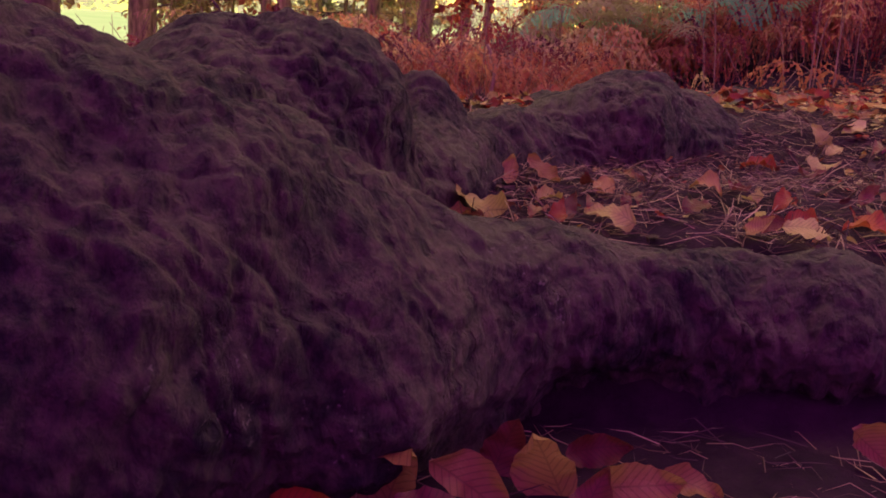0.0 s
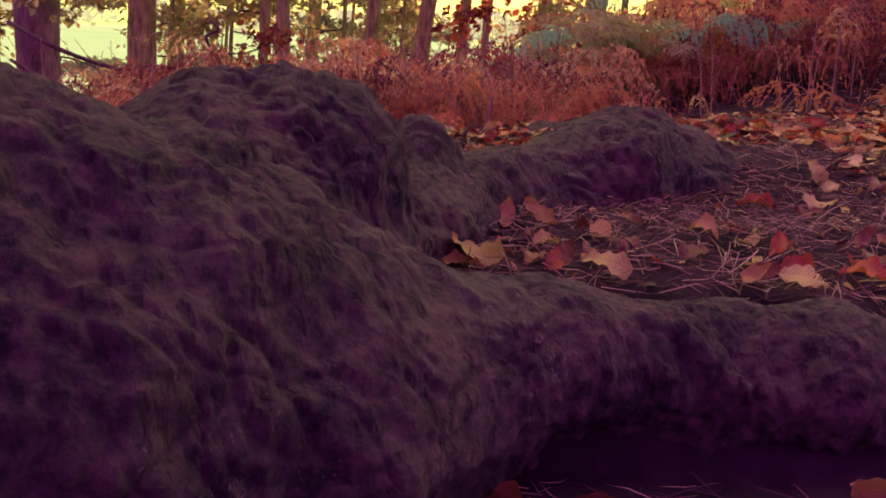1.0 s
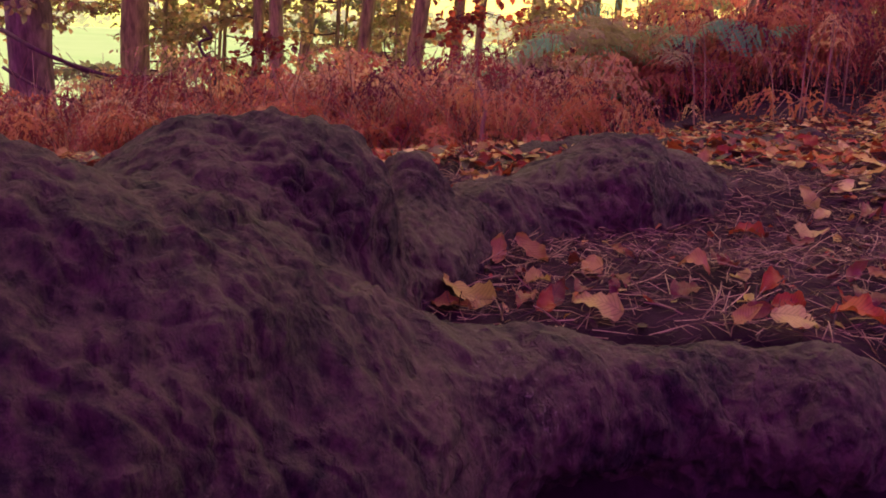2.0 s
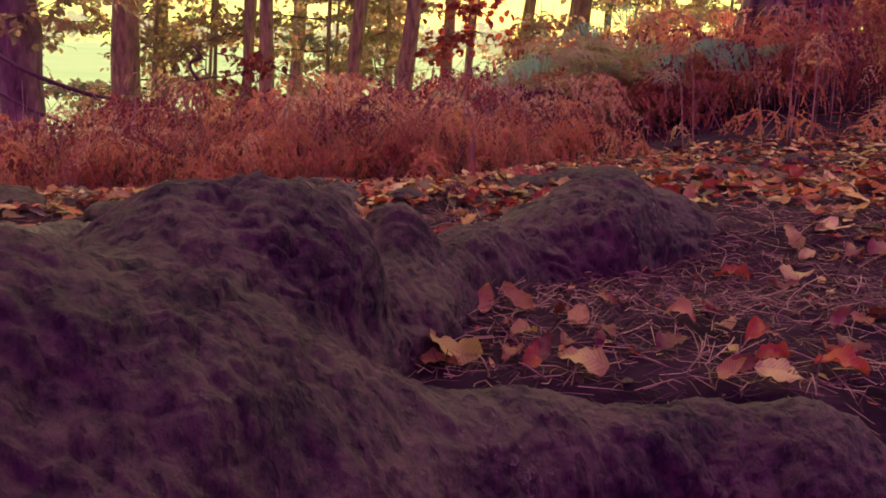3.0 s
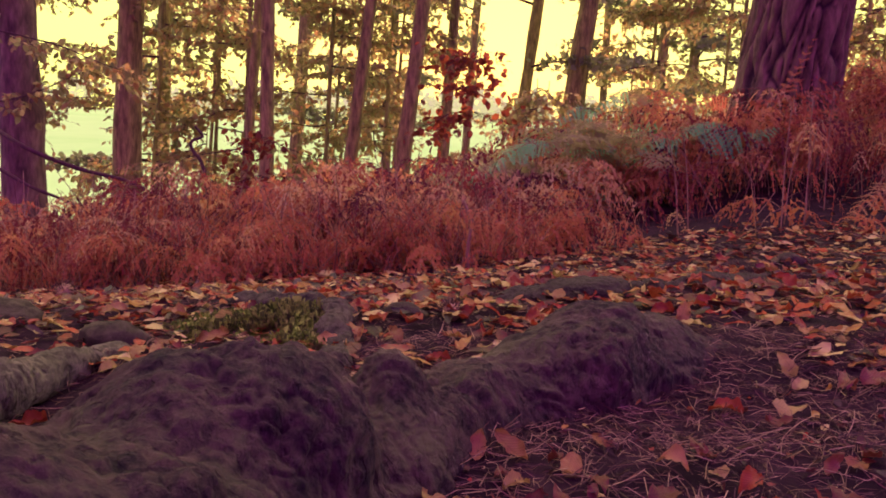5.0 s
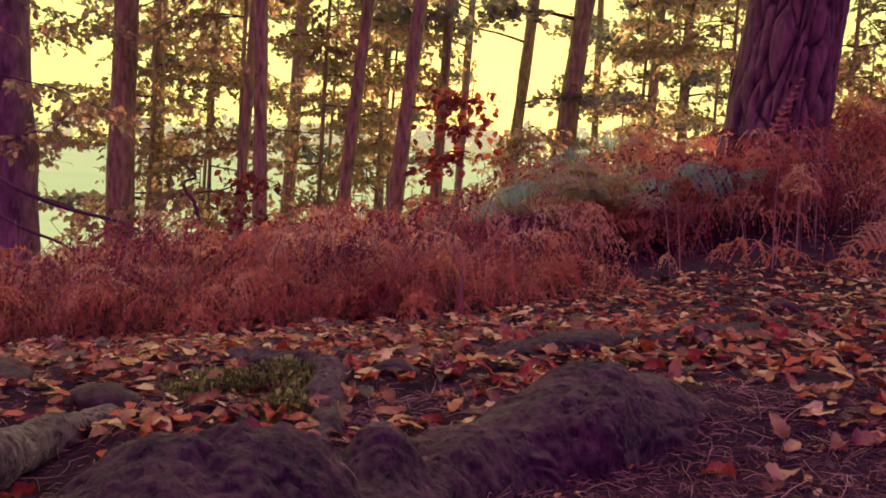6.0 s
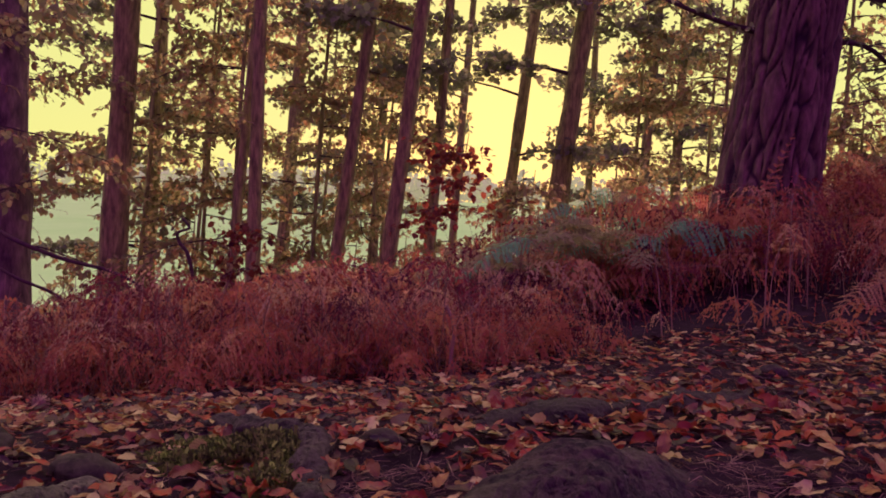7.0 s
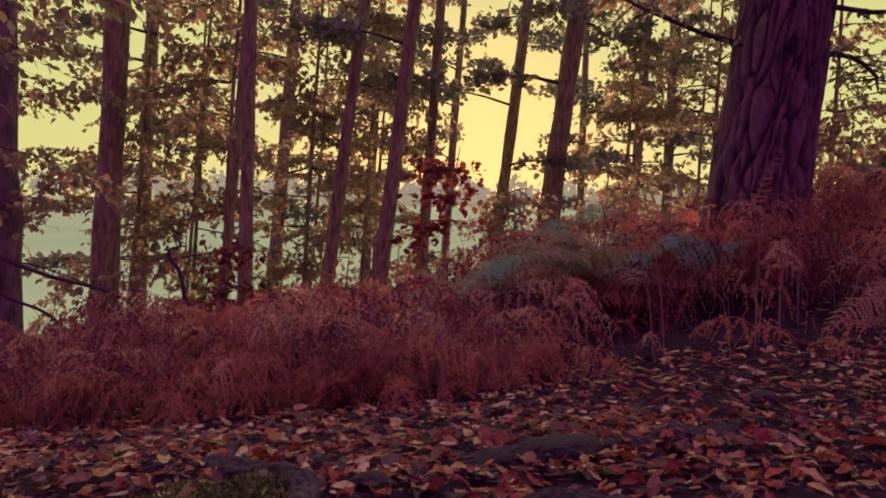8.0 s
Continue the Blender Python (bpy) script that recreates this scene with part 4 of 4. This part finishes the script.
for _ in range(1700):
    y = 3.55 + 3.0 * rng.random() ** 2
    x = rng.uniform(-0.58, 0.62) * (y + 0.4)
    if y < bracken_edge(x) - 0.05 or x > 0.5 and rng.random() < 0.92:
        continue
    b = np.array([x, y, ground_at(x, y)])
    h = rng.uniform(0.2, 0.5)
    tip = b + [rng.normal(0, 0.22), rng.normal(0, 0.15), h]
    stems.put(*tube(bend([b, (b + tip) / 2 + rng.normal(0, 0.05, 3), tip], 6), [0.0024, 0.0012], 3, closed=False))
tagged(new("bracken_stems", stems.mesh("bracken_stems", M_BRACKEN_STEM)), "tangle of dry reddish bracken stems", "bracken stems", kind="stuff")


def fern(base, tip, wide, mat, label, seed, arch=0.06, hang=0.65, pairs=10):
    """One frond that stands out: an arching midrib from base to tip, its near leaflets hanging, its far ones flat."""
    rng = np.random.default_rng(1500 + seed)
    base, tip = np.array(base, float), np.array(tip, float)
    ground = np.array([base[0], base[1] + 0.15, ground_at(base[0], base[1] + 0.15)])
    root = tagged(new("fern_frond"), label, "fern")
    root.location = ground
    span = np.linalg.norm(tip - base)
    line = bend([base, base * 0.55 + tip * 0.45 + [0, 0, arch * span * 2], tip], pairs + 3) - ground
    n = len(line)
    vs, m = [line, line + [0, -0.002, -0.0015]], 2 * n
    fs = [(j, j + 1, n + j) for j in range(n - 1)] + [(j + 1, n + j + 1, n + j) for j in range(n - 1)]
    for k in range(1, n - 1):
        d = line[k + 1] - line[k - 1]
        d /= np.linalg.norm(d)
        s = k / (n - 1)
        reach = wide * (1 - s) ** 0.75 * min(1.0, 0.65 + 0.35 * k / 3)
        for near in (True, False):
            side = np.array([0, -0.75, -hang]) if near else np.array([0, 0.85, 0.22])
            w = side - d * (side @ d)
            w = w / np.linalg.norm(w) + 0.42 * d + rng.normal(0, 0.07, 3)
            w /= np.linalg.norm(w)
            ln = reach * rng.uniform(0.88, 1.1) + 0.012
            lobes = 9
            t = np.linspace(0, 1, lobes + 1)
            mid = line[k] + w * (t * ln)[:, None] - np.array([0, 0, 1.0]) * (0.16 * t ** 2 * ln)[:, None]
            across = d - w * (d @ w)
            across /= np.linalg.norm(across) + 1e-6
            lobe = np.minimum(0.15 * ln * (1 - t[:-1]) ** 0.6 + 0.003, 0.40 * span / n)
            tips = mid[:-1] + (mid[1:] - mid[:-1]) * 0.9
            curl = np.array([0, 0, 1.0]) * rng.normal(0, 0.18, (lobes, 1)) * lobe[:, None]
            vs += [mid[1:], tips + across * lobe[:, None] + curl, tips - across * lobe[:, None] + curl]
            spine = [k] + [m + j for j in range(lobes)]
            for j in range(lobes):
                fs.append((spine[j], spine[j + 1], m + lobes + j))
                fs.append((spine[j + 1], spine[j], m + 2 * lobes + j))
            m += 3 * lobes
    part("blade", mesh_of("blade", np.concatenate(vs), np.array(fs), mat, False), root)
    foot = np.array([0, 0, -0.01])
    part("stalk", mesh_of("stalk", *tube(bend([foot, (foot + line[0]) * 0.5 + [0.02, 0.05, 0.06], line[0], line[n // 2]], 12), [0.004, 0.003, 0.0018], 5), M_BRACKEN_STEM), root)


PALE = "broad pale green fern frond above the dead bracken"
ARCH = "pale green fern frond arching to the side"
OVER = "pale green fern frond drooping over red bracken"
SUNNY = "pale green fern frond before the low sun"
GOLD = "yellowing fern frond hanging at the path's edge"
RUST = "brown dead fern frond standing in the thicket"
fern((1.598, 5.429, 0.734), (2.140, 5.429, 0.706), 0.226, M_FERN, PALE, 0, 0.02, 1.2)
fern((1.643, 5.497, 0.768), (2.095, 5.542, 0.717), 0.215, M_FERN, PALE, 1, 0.03, 1.2)
fern((1.960, 5.497, 0.694), (2.253, 5.474, 0.779), 0.085, M_FERN, PALE, 2, 0.03, 0.4)
fern((1.700, 5.452, 0.779), (1.474, 5.384, 0.615), 0.096, M_FERN, ARCH, 3, 0.05, 0.4)
fern((1.575, 5.474, 0.661), (1.191, 5.361, 0.491), 0.136, M_FERN, ARCH, 4, 0.09)
fern((1.191, 5.474, 0.604), (0.965, 5.407, 0.536), 0.079, M_FERN, "small pale green fern frond among red bracken", 5, 0.08)
fern((1.269, 5.620, 0.968), (0.993, 5.536, 0.777), 0.127, M_FERN, SUNNY, 6, 0.06)
fern((1.078, 5.684, 0.830), (0.781, 5.578, 0.724), 0.127, M_FERN, SUNNY, 7, 0.10)
fern((1.269, 5.726, 0.915), (1.502, 5.684, 0.893), 0.106, M_FERN_OLIVE, SUNNY, 8, 0.10)
fern((0.633, 5.064, 0.616), (0.270, 4.932, 0.352), 0.143, M_FERN, OVER, 9, 0.06)
fern((0.721, 5.174, 0.627), (0.435, 5.086, 0.506), 0.132, M_FERN, OVER, 10, 0.08)
fern((0.369, 4.954, 0.440), (0.050, 4.844, 0.325), 0.066, M_FERN, OVER, 11, 0.04)
fern((0.655, 5.174, 0.594), (0.941, 5.130, 0.539), 0.110, M_FERN_OLIVE, OVER, 12, 0.10)
fern((0.017, 5.009, 0.418), (-0.181, 4.932, 0.286), 0.088, M_FERN_YELLOW, "small yellow bracken frond lit from behind", 13, 0.05)
fern((2.525, 4.624, 0.484), (2.162, 4.536, 0.264), 0.143, M_FERN_YELLOW, GOLD, 14, 0.05)
fern((2.591, 4.602, 0.374), (2.217, 4.514, 0.132), 0.143, M_FERN_YELLOW, GOLD, 15, 0.07)
fern((2.657, 4.668, 0.572), (2.415, 4.602, 0.440), 0.110, M_FERN_YELLOW, GOLD, 16, 0.07)
fern((2.370, 6.100, 0.920), (2.610, 6.050, 1.430), 0.150, M_BRACKEN, RUST, 17, 0.0, 0.3)
fern((1.884, 5.567, 0.946), (1.555, 5.461, 0.840), 0.138, M_BRACKEN, RUST, 18, 0.06)
fern((1.824, 5.429, 0.502), (1.462, 5.339, 0.435), 0.113, M_BRACKEN, RUST, 19, 0.08)
fern((1.161, 5.174, 0.396), (1.491, 5.086, 0.374), 0.099, M_BRACKEN, RUST, 20, 0.08)

# ---- dead wood ----


def stick(name, points, r0, r1, label, mat=None, sides=7):
    v, f = tube(bend(points, 20), [r0, r0 * 0.8, r1], sides, 0.2, len(points))
    return tagged(new(name, mesh_of(name, v, f, mat or M_TWIG)), label, "branch")


stick("dead_branch", [(-1.70, 7.4, -0.45), (-1.80, 7.4, 0.30), (-1.90, 7.4, 0.48), (-1.91, 7.4, 0.56), (-1.82, 7.4, 0.60), (-1.89, 7.42, 0.68)], 0.017, 0.010,
      "crooked dark dead branch sticking up from the bracken")
stick("fallen_branch", [(-3.75, 7.9, 0.60), (-3.3, 7.6, 0.43), (-2.9, 7.6, 0.29), (-2.5, 7.6, 0.20), (-2.2, 7.55, 0.02), (-2.0, 7.5, -0.5)], 0.020, 0.011, "dark broken branch hanging down into the bracken")
stick("fallen_branch", [(-3.7, 7.8, 0.28), (-3.3, 7.6, 0.12), (-2.97, 7.6, -0.01), (-2.75, 7.5, -0.2), (-2.6, 7.4, -0.6)], 0.016, 0.010, "dark broken branch hanging down into the bracken")
for k in range(9):
    rs = np.random.default_rng(800 + k)
    x, y = rs.uniform(1.2, 2.6), rs.uniform(4.1, 4.9)
    z, w, h = ground_at(x, y), rs.uniform(-0.28, 0.28), rs.uniform(0.35, 0.7)
    stick("dry_stem", [(x, y, z - 0.02), (x + 0.2 * w, y, z + 0.6 * h), (x + 0.6 * w, y - 0.05, z + h), (x + w, y - 0.1, z + 0.9 * h)], 0.0035, 0.002,
          "thin arching dry stem of dead bracken", M_BRACKEN_STEM, 4)
stick("dry_stem", [(0.20, 3.45, 0.08), (0.19, 3.46, 0.18), (0.20, 3.47, 0.28), (0.165, 3.47, 0.37)], 0.010, 0.006, "pale dry broken stem standing at the thicket's edge", M_BRACKEN_STEM)

# ---- stones, moss, husks ----


def stone(x, y, size, seed, label):
    bm = bmesh.new()
    bmesh.ops.create_icosphere(bm, subdivisions=3, radius=1)
    co = np.array([v.co for v in bm.verts])
    co = co * [1.2, 0.9, 0.75] * size * (1 + 0.22 * fnoise(co * 1.3 + seed * 5, 3))[:, None]
    for v, c in zip(bm.verts, co):
        v.co = c
    for f in bm.faces:
        f.smooth = True
    me = bpy.data.meshes.new("stone")
    bm.to_mesh(me)
    bm.free()
    me.materials.append(M_STONE)
    ob = tagged(new("stone", me), label, "stone")
    ob.location = (x, y, ground_at(x, y) + size * 0.15)


stone(-0.60, 1.78, 0.055, 1, "grey weathered stone lying at the root")
stone(-0.92, 2.02, 0.065, 2, "dark rounded stone among red leaves")
stone(-0.02, 1.98, 0.036, 3, "small dark stone beside the crooked root")
stone(1.20, 2.85, 0.04, 4, "small dark stone in the leaf litter")

rng = np.random.default_rng(31)
moss = Pile()
for px, py, wx, wy, high, count in ((-0.27, 1.86, 0.11, 0.13, 0.045, 1500), (-0.40, 1.90, 0.12, 0.14, 0.016, 800), (-0.22, 1.68, 0.06, 0.09, 0.022, 350)):
    for _ in range(count):
        a, r = rng.uniform(0, 2 * np.pi), math.sqrt(rng.random())
        r *= 0.8 + 0.3 * math.sin(3 * a + px * 20) * math.cos(2 * a)
        x, y = px + wx * r * math.cos(a), py + wy * r * math.sin(a)
        lump = 0.5 + 0.5 * math.sin(x * 95) * math.sin(y * 70)
        c = np.array([x, y, ground_at(x, y) + high * max(0.0, 1 - r * r) * (0.6 + 0.4 * lump)])
        for j in range(4):
            tip = c + rng.normal(0, 0.007, 3) + [0, 0, 0.009]
            side = np.array([rng.normal(0, 0.0025), rng.normal(0, 0.0025), 0.001])
            moss.put([c - side, c + side, tip + side * 0.9, tip - side * 0.9 + [0, 0, 0.003]], [(0, 1, 2), (0, 2, 3)])
    mv, mf = sheet(np.linspace(px - wx, px + wx, 22), np.linspace(py - wy, py + wy, 22))
    mr = np.clip(((mv[:, 0] - px) / wx) ** 2 + ((mv[:, 1] - py) / wy) ** 2, 0, 1.3)
    mv[:, 2] += high * 0.8 * (1 - mr) - 0.006 + 0.006 * fnoise(mv * 40, 2)
    moss.put(mv, mf)
tagged(new("moss", moss.mesh("moss", M_MOSS, False)), "cushion of yellow-green moss on the ground", "moss", kind="stuff")


def husk(x, y, r, seed):
    rng = np.random.default_rng(700 + seed)
    pile = Pile()
    for _ in range(260):
        w = rng.normal(0, 1, 3)
        w[2] = abs(w[2]) * 0.9 - 0.2
        w /= np.linalg.norm(w)
        s = np.cross(w, rng.normal(0, 1, 3))
        s *= 0.0012 / np.linalg.norm(s)
        b = w * r * 0.55
        pile.put([b - s, b + s, w * r * rng.uniform(0.8, 1.2) + rng.normal(0, 0.003, 3)], [(0, 1, 2)])
    ob = tagged(new("chestnut_husk"), "bristly tan chestnut husk lying in the leaves", "husk")
    ob.location = (x, y, ground_at(x, y) + r * 0.5)
    tagged(part("spine_coat", pile.mesh("spine_coat", M_NEEDLE, False), ob), kind="stuff")
    bm = bmesh.new()
    bmesh.ops.create_icosphere(bm, subdivisions=2, radius=r * 0.6)
    me = bpy.data.meshes.new("shell")
    bm.to_mesh(me)
    bm.free()
    me.materials.append(M_BRACKEN_STEM)
    part("shell", me, ob)


husk(0.08, 1.92, 0.035, 1)
husk(-1.15, 2.92, 0.05, 2)

# ---- fallen leaves ----


def leaf_shape(seed, rows=9, cols=5, curl=0.3, teeth=0.0):
    """An ovate leaf of length 1 in the xy plane, cupped and twisted."""
    rng = np.random.default_rng(900 + seed)
    t = np.linspace(0, 1, rows)
    wide = rng.uniform(0.21, 0.31) * np.sin(np.pi * t ** rng.uniform(0.75, 0.95)) ** 0.8 + 0.004
    if teeth:
        wide = wide * (1 + teeth * (np.arange(rows) % 2)) * (1 + 0.02 * rng.normal(0, 1, rows))
    u = np.linspace(-1, 1, cols)
    tt, uu = np.meshgrid(t, u, indexing="ij")
    x = tt - 0.5
    y = uu * wide[:, None] + 0.08 * rng.normal() * np.sin(np.pi * tt)
    fold, bow, twist = rng.uniform(-0.15, 0.35) * curl, rng.uniform(-0.7, 0.7) * curl, rng.normal(0, 0.45) * curl
    z = fold * np.abs(y) + bow * (x ** 2) * 1.1 + twist * x * y * 2
    wave = 0.05 * np.sin(tt * rng.uniform(8, 13) + rng.uniform(0, 6)) * np.where(uu > 0, 1, -0.8) + 0.035 * np.sin(tt * 23 + rng.uniform(0, 6))
    z = z + wave * uu ** 2 * curl + curl * 0.16 * rng.uniform(-0.6, 1) * np.abs(uu) ** 3 * (0.4 + 0.6 * tt)
    x = x - 0.25 * np.abs(fold) * 0.1 * uu ** 2
    v = np.stack([x, y, z - z.min() * 0.9], -1).reshape(-1, 3)
    f = [(i * cols + j, i * cols + j + 1, (i + 1) * cols + j + 1, (i + 1) * cols + j) for i in range(rows - 1) for j in range(cols - 1)]
    return v, f


KINDS = {"tan": (M_LEAF_TAN, "tan brown fallen beech leaf, curled and dry"), "red": (M_LEAF_RED, "orange-red fallen leaf lying on the litter"),
         "pale": (M_LEAF_PALE, "pale buff fallen leaf, dry and curled"), "brown": (M_LEAF_BROWN, "dark red-brown fallen leaf")}
SHAPES = {k: [mesh_of("fallen_leaf", *leaf_shape(17 * i + 5 * j, 15, 7, 1.45, 0.06), KINDS[k][0]) for j in range(6)] for i, k in enumerate(KINDS)}


def lay_leaf(x, y, size, turn, face, kind, lift=0.006, n=0, z=None):
    """A fallen leaf on the ground; face: how far it leans up towards the viewer's side."""
    ob = tagged(new("fallen_leaf", SHAPES[kind][n % 6]), KINDS[kind][1], "leaf", "fallen leaves")
    z = ground_at(x, y) if z is None else z
    m = pose(0, 0, 0, face) @ pose(0, 0, 0, 0, 0, turn)
    face *= 0.62
    ob.matrix_world = Matrix.Translation((x, y, z + lift + size * 0.3 * abs(math.sin(radians(face))))) @ m @ Matrix.Scale(size * 0.92, 4)
    return ob


HOLLOW = [(0.143, 1.20, 0.075, -45, 45, "tan"), (0.10, 1.21, 0.055, 80, 55, "tan"), (0.283, 1.265, 0.046, -30, 45, "tan"), (0.055, 1.05, 0.088, -25, 30, "pale"),
          (0.0, 1.12, 0.05, 30, 55, "brown"), (0.205, 1.03, 0.078, 165, 30, "pale"), (0.158, 1.07, 0.06, 60, 40, "brown"), (0.238, 1.10, 0.035, 70, 50, "brown"),
          (0.36, 1.18, 0.055, 160, 30, "tan"), (0.42, 1.17, 0.04, 10, 25, "pale"), (0.45, 1.08, 0.062, 10, 25, "red"), (0.33, 1.10, 0.06, 10, 20, "brown")]
EDGE = [(0.375, 1.01, 0.06, 35, 35, "tan"), (0.435, 1.02, 0.072, -15, 35, "pale"), (0.53, 1.06, 0.08, -20, 20, "red"), (0.565, 1.115, 0.06, -30, 30, "brown"),
        (0.51, 1.41, 0.07, -8, 15, "red"), (0.66, 1.55, 0.065, 120, 60, "pale"), (0.605, 1.40, 0.07, -5, 30, "pale"), (0.66, 1.49, 0.045, 30, 40, "pale"),
        (0.575, 1.36, 0.06, 190, 15, "brown"), (0.034, 1.03, 0.06, -10, 15, "tan"), (0.145, 1.13, 0.05, 20, 15, "pale")]
FOOT = [(-0.02, 0.66, 0.098, 75, 105, "tan"), (0.04, 0.655, 0.092, -35, 80, "tan"), (0.105, 0.69, 0.092, 115, 105, "tan"), (0.155, 0.74, 0.065, 10, 75, "brown"),
        (0.175, 0.67, 0.09, 5, 65, "tan"), (-0.09, 0.615, 0.075, 10, 60, "red"), (0.425, 0.79, 0.065, -40, 90, "tan"), (0.07, 0.725, 0.07, 70, 85, "brown"), (0.0, 0.62, 0.08, 20, 50, "brown"),
        (0.13, 0.64, 0.07, 60, 50, "brown"), (0.23, 0.70, 0.06, -20, 40, "tan")]
BEYOND = [(-0.535, 1.586, 0.05, 20, 25, "pale"), (-0.579, 1.36, 0.07, 15, 20, "red"), (-0.53, 1.25, 0.06, -60, 60, "pale"), (-0.446, 1.64, 0.07, 5, 12, "tan"),
          (-0.39, 1.74, 0.085, 25, 40, "tan"), (-0.585, 2.014, 0.08, 10, 30, "red"), (0.05, 1.60, 0.055, 5, 18, "red"), (0.18, 1.815, 0.06, -10, 20, "red"),
          (0.136, 1.66, 0.04, 20, 20, "pale"), (0.30, 1.85, 0.05, 0, 15, "pale"), (0.275, 1.93, 0.06, 0, 30, "red"), (0.555, 1.83, 0.075, 70, 60, "tan"),
          (0.52, 1.86, 0.07, 10, 35, "red"), (0.80, 1.69, 0.06, 5, 20, "tan")]
for n, (x, y, size, turn, face, kind) in enumerate(HOLLOW + EDGE + FOOT + BEYOND):
    lay_leaf(x, y, size * (0.86 if y > 0.9 else 1.0), turn, face, kind, n=n)

rng = np.random.default_rng(43)
for n in range(26):
    x = rng.uniform(0.02, 0.9)
    y = rng.uniform(1.0, 1.22) + 0.3 * x * rng.random()
    kind = ["red", "tan", "pale", "brown"][rng.choice(4, p=[0.2, 0.25, 0.1, 0.45])]
    lay_leaf(x, y, rng.uniform(0.025, 0.05), rng.uniform(0, 360), rng.normal(15, 30), kind, 0.006, n)
rng = np.random.default_rng(41)
count = 0
while count < 250:
    x, y = rng.uniform(-1.0, 1.5), 1.45 + 1.25 * rng.random()
    if abs(x) > 0.56 * y + 0.05 or (y < 1.85 and x < 0.72 and y < 1.5 + 0.4 * x):
        continue
    kind = ["red", "tan", "pale", "brown"][rng.choice(4, p=[0.36, 0.24, 0.14, 0.26])]
    lay_leaf(x, y, rng.uniform(0.034, 0.074), rng.uniform(0, 360), rng.normal(6, 17), kind, 0.008, count)
    count += 1

LITTER = [leaf_shape(200 + k, 7, 4, 0.6) for k in range(14)]
litter = Pile()
for _ in range(13500):
    y = 1.5 + 4.5 * rng.random() ** 1.05
    x = rng.uniform(-0.66, 0.72) * (y + 0.3)
    if y < 1.85 and x < 0.72 and y < 1.5 + 0.4 * x:
        continue
    if y < 1.9 and rng.random() < 0.5 or x > 0.6 and y > 4.25 and rng.random() < 0.85:
        continue
    v, f = LITTER[rng.integers(14)]
    m = spin(rng.normal(0, 13), rng.normal(0, 13), rng.uniform(0, 360)) @ np.diag([1.0, rng.uniform(0.6, 1.05), rng.uniform(0.6, 1.5)]) * rng.uniform(0.02, 0.068)
    litter.put(v @ m.T + [x, y, ground_at(x, y) + rng.uniform(0.004, 0.022)], f)
for _ in range(170):
    x, y = rng.uniform(-0.02, 0.85), rng.uniform(1.0, 1.5)
    v, f = LITTER[rng.integers(14)]
    m = spin(rng.normal(0, 30), rng.normal(0, 30), rng.uniform(0, 360)) * rng.uniform(0.008, 0.024)
    litter.put(v @ m.T + [x, y, ground_at(x, y) + rng.uniform(0.003, 0.012)], f)
for _ in range(2600):
    x, y = rng.uniform(-4.5, 4.5), rng.uniform(-3.0, 5.0)
    if abs(x) < 0.66 * (y + 0.3) and y > 0 or (abs(x) < 1.0 and -0.5 < y < 1.6):
        continue
    v, f = LITTER[rng.integers(14)]
    m = spin(rng.normal(0, 24), rng.normal(0, 24), rng.uniform(0, 360)) * rng.uniform(0.03, 0.075)
    litter.put(v @ m.T + [x, y, ground_at(x, y) + rng.uniform(0.004, 0.02)], f)
tagged(new("leaf_litter", litter.mesh("leaf_litter", M_LITTER)), "carpet of red, brown and buff fallen leaves", "leaf litter", kind="stuff")

# ---- pine needles ----
needles = Pile()
for _ in range(12500):
    if rng.random() < 0.03:
        y = rng.uniform(0.5, 0.82)
        x = rng.uniform(-0.1, 0.5)
    elif rng.random() < 0.42:
        y = rng.uniform(0.93, 1.75)
        x = rng.uniform(-0.1, 0.95)
    else:
        y = 1.25 + 2.0 * rng.random() ** 1.4
        x = rng.uniform(-0.6, 0.62) * y
    a = rng.uniform(0, np.pi)
    ln = rng.uniform(0.025, 0.065)
    d = np.array([math.cos(a), math.sin(a), rng.normal(0, 0.16)]) * ln / 2
    c = np.array([x, y, ground_at(x, y) + rng.uniform(0.001, 0.014)])
    b = rng.normal(0, 0.006, 3)
    s = np.array([-math.sin(a), math.cos(a), 0]) * 0.00058
    up = np.array([0, 0, 0.0008])
    needles.put([c - d - s, c - d + s, c - d + up, c + b - s, c + b + s, c + b + up, c + d], [(0, 3, 5, 2), (1, 2, 5, 4), (3, 6, 5), (4, 5, 6)])
for n in range(420):
    y = rng.uniform(0.98, 1.75) if n < 260 else rng.uniform(1.35, 2.3)
    x = rng.uniform(0.0, 0.95) if n < 260 else rng.uniform(-0.62, -0.05)
    a, rise = rng.uniform(0, 2 * np.pi), rng.uniform(0.1, 0.9)
    foot = np.array([x, y, ground_at(x, y)])
    for fork in (0.0, rng.uniform(0.25, 0.6)):
        d = np.array([math.cos(a + fork), math.sin(a + fork), rise])
        tip = foot + d / np.linalg.norm(d) * rng.uniform(0.03, 0.07)
        needles.put(*tube(bend([foot, (foot + tip) / 2 + rng.normal(0, 0.004, 3), tip], 4), [0.0011, 0.0006], 3, closed=False))
tagged(new("pine_needles", needles.mesh("pine_needles", M_NEEDLE, False)), "matted dry brown pine needles and fine twigs", "pine needles", kind="stuff")
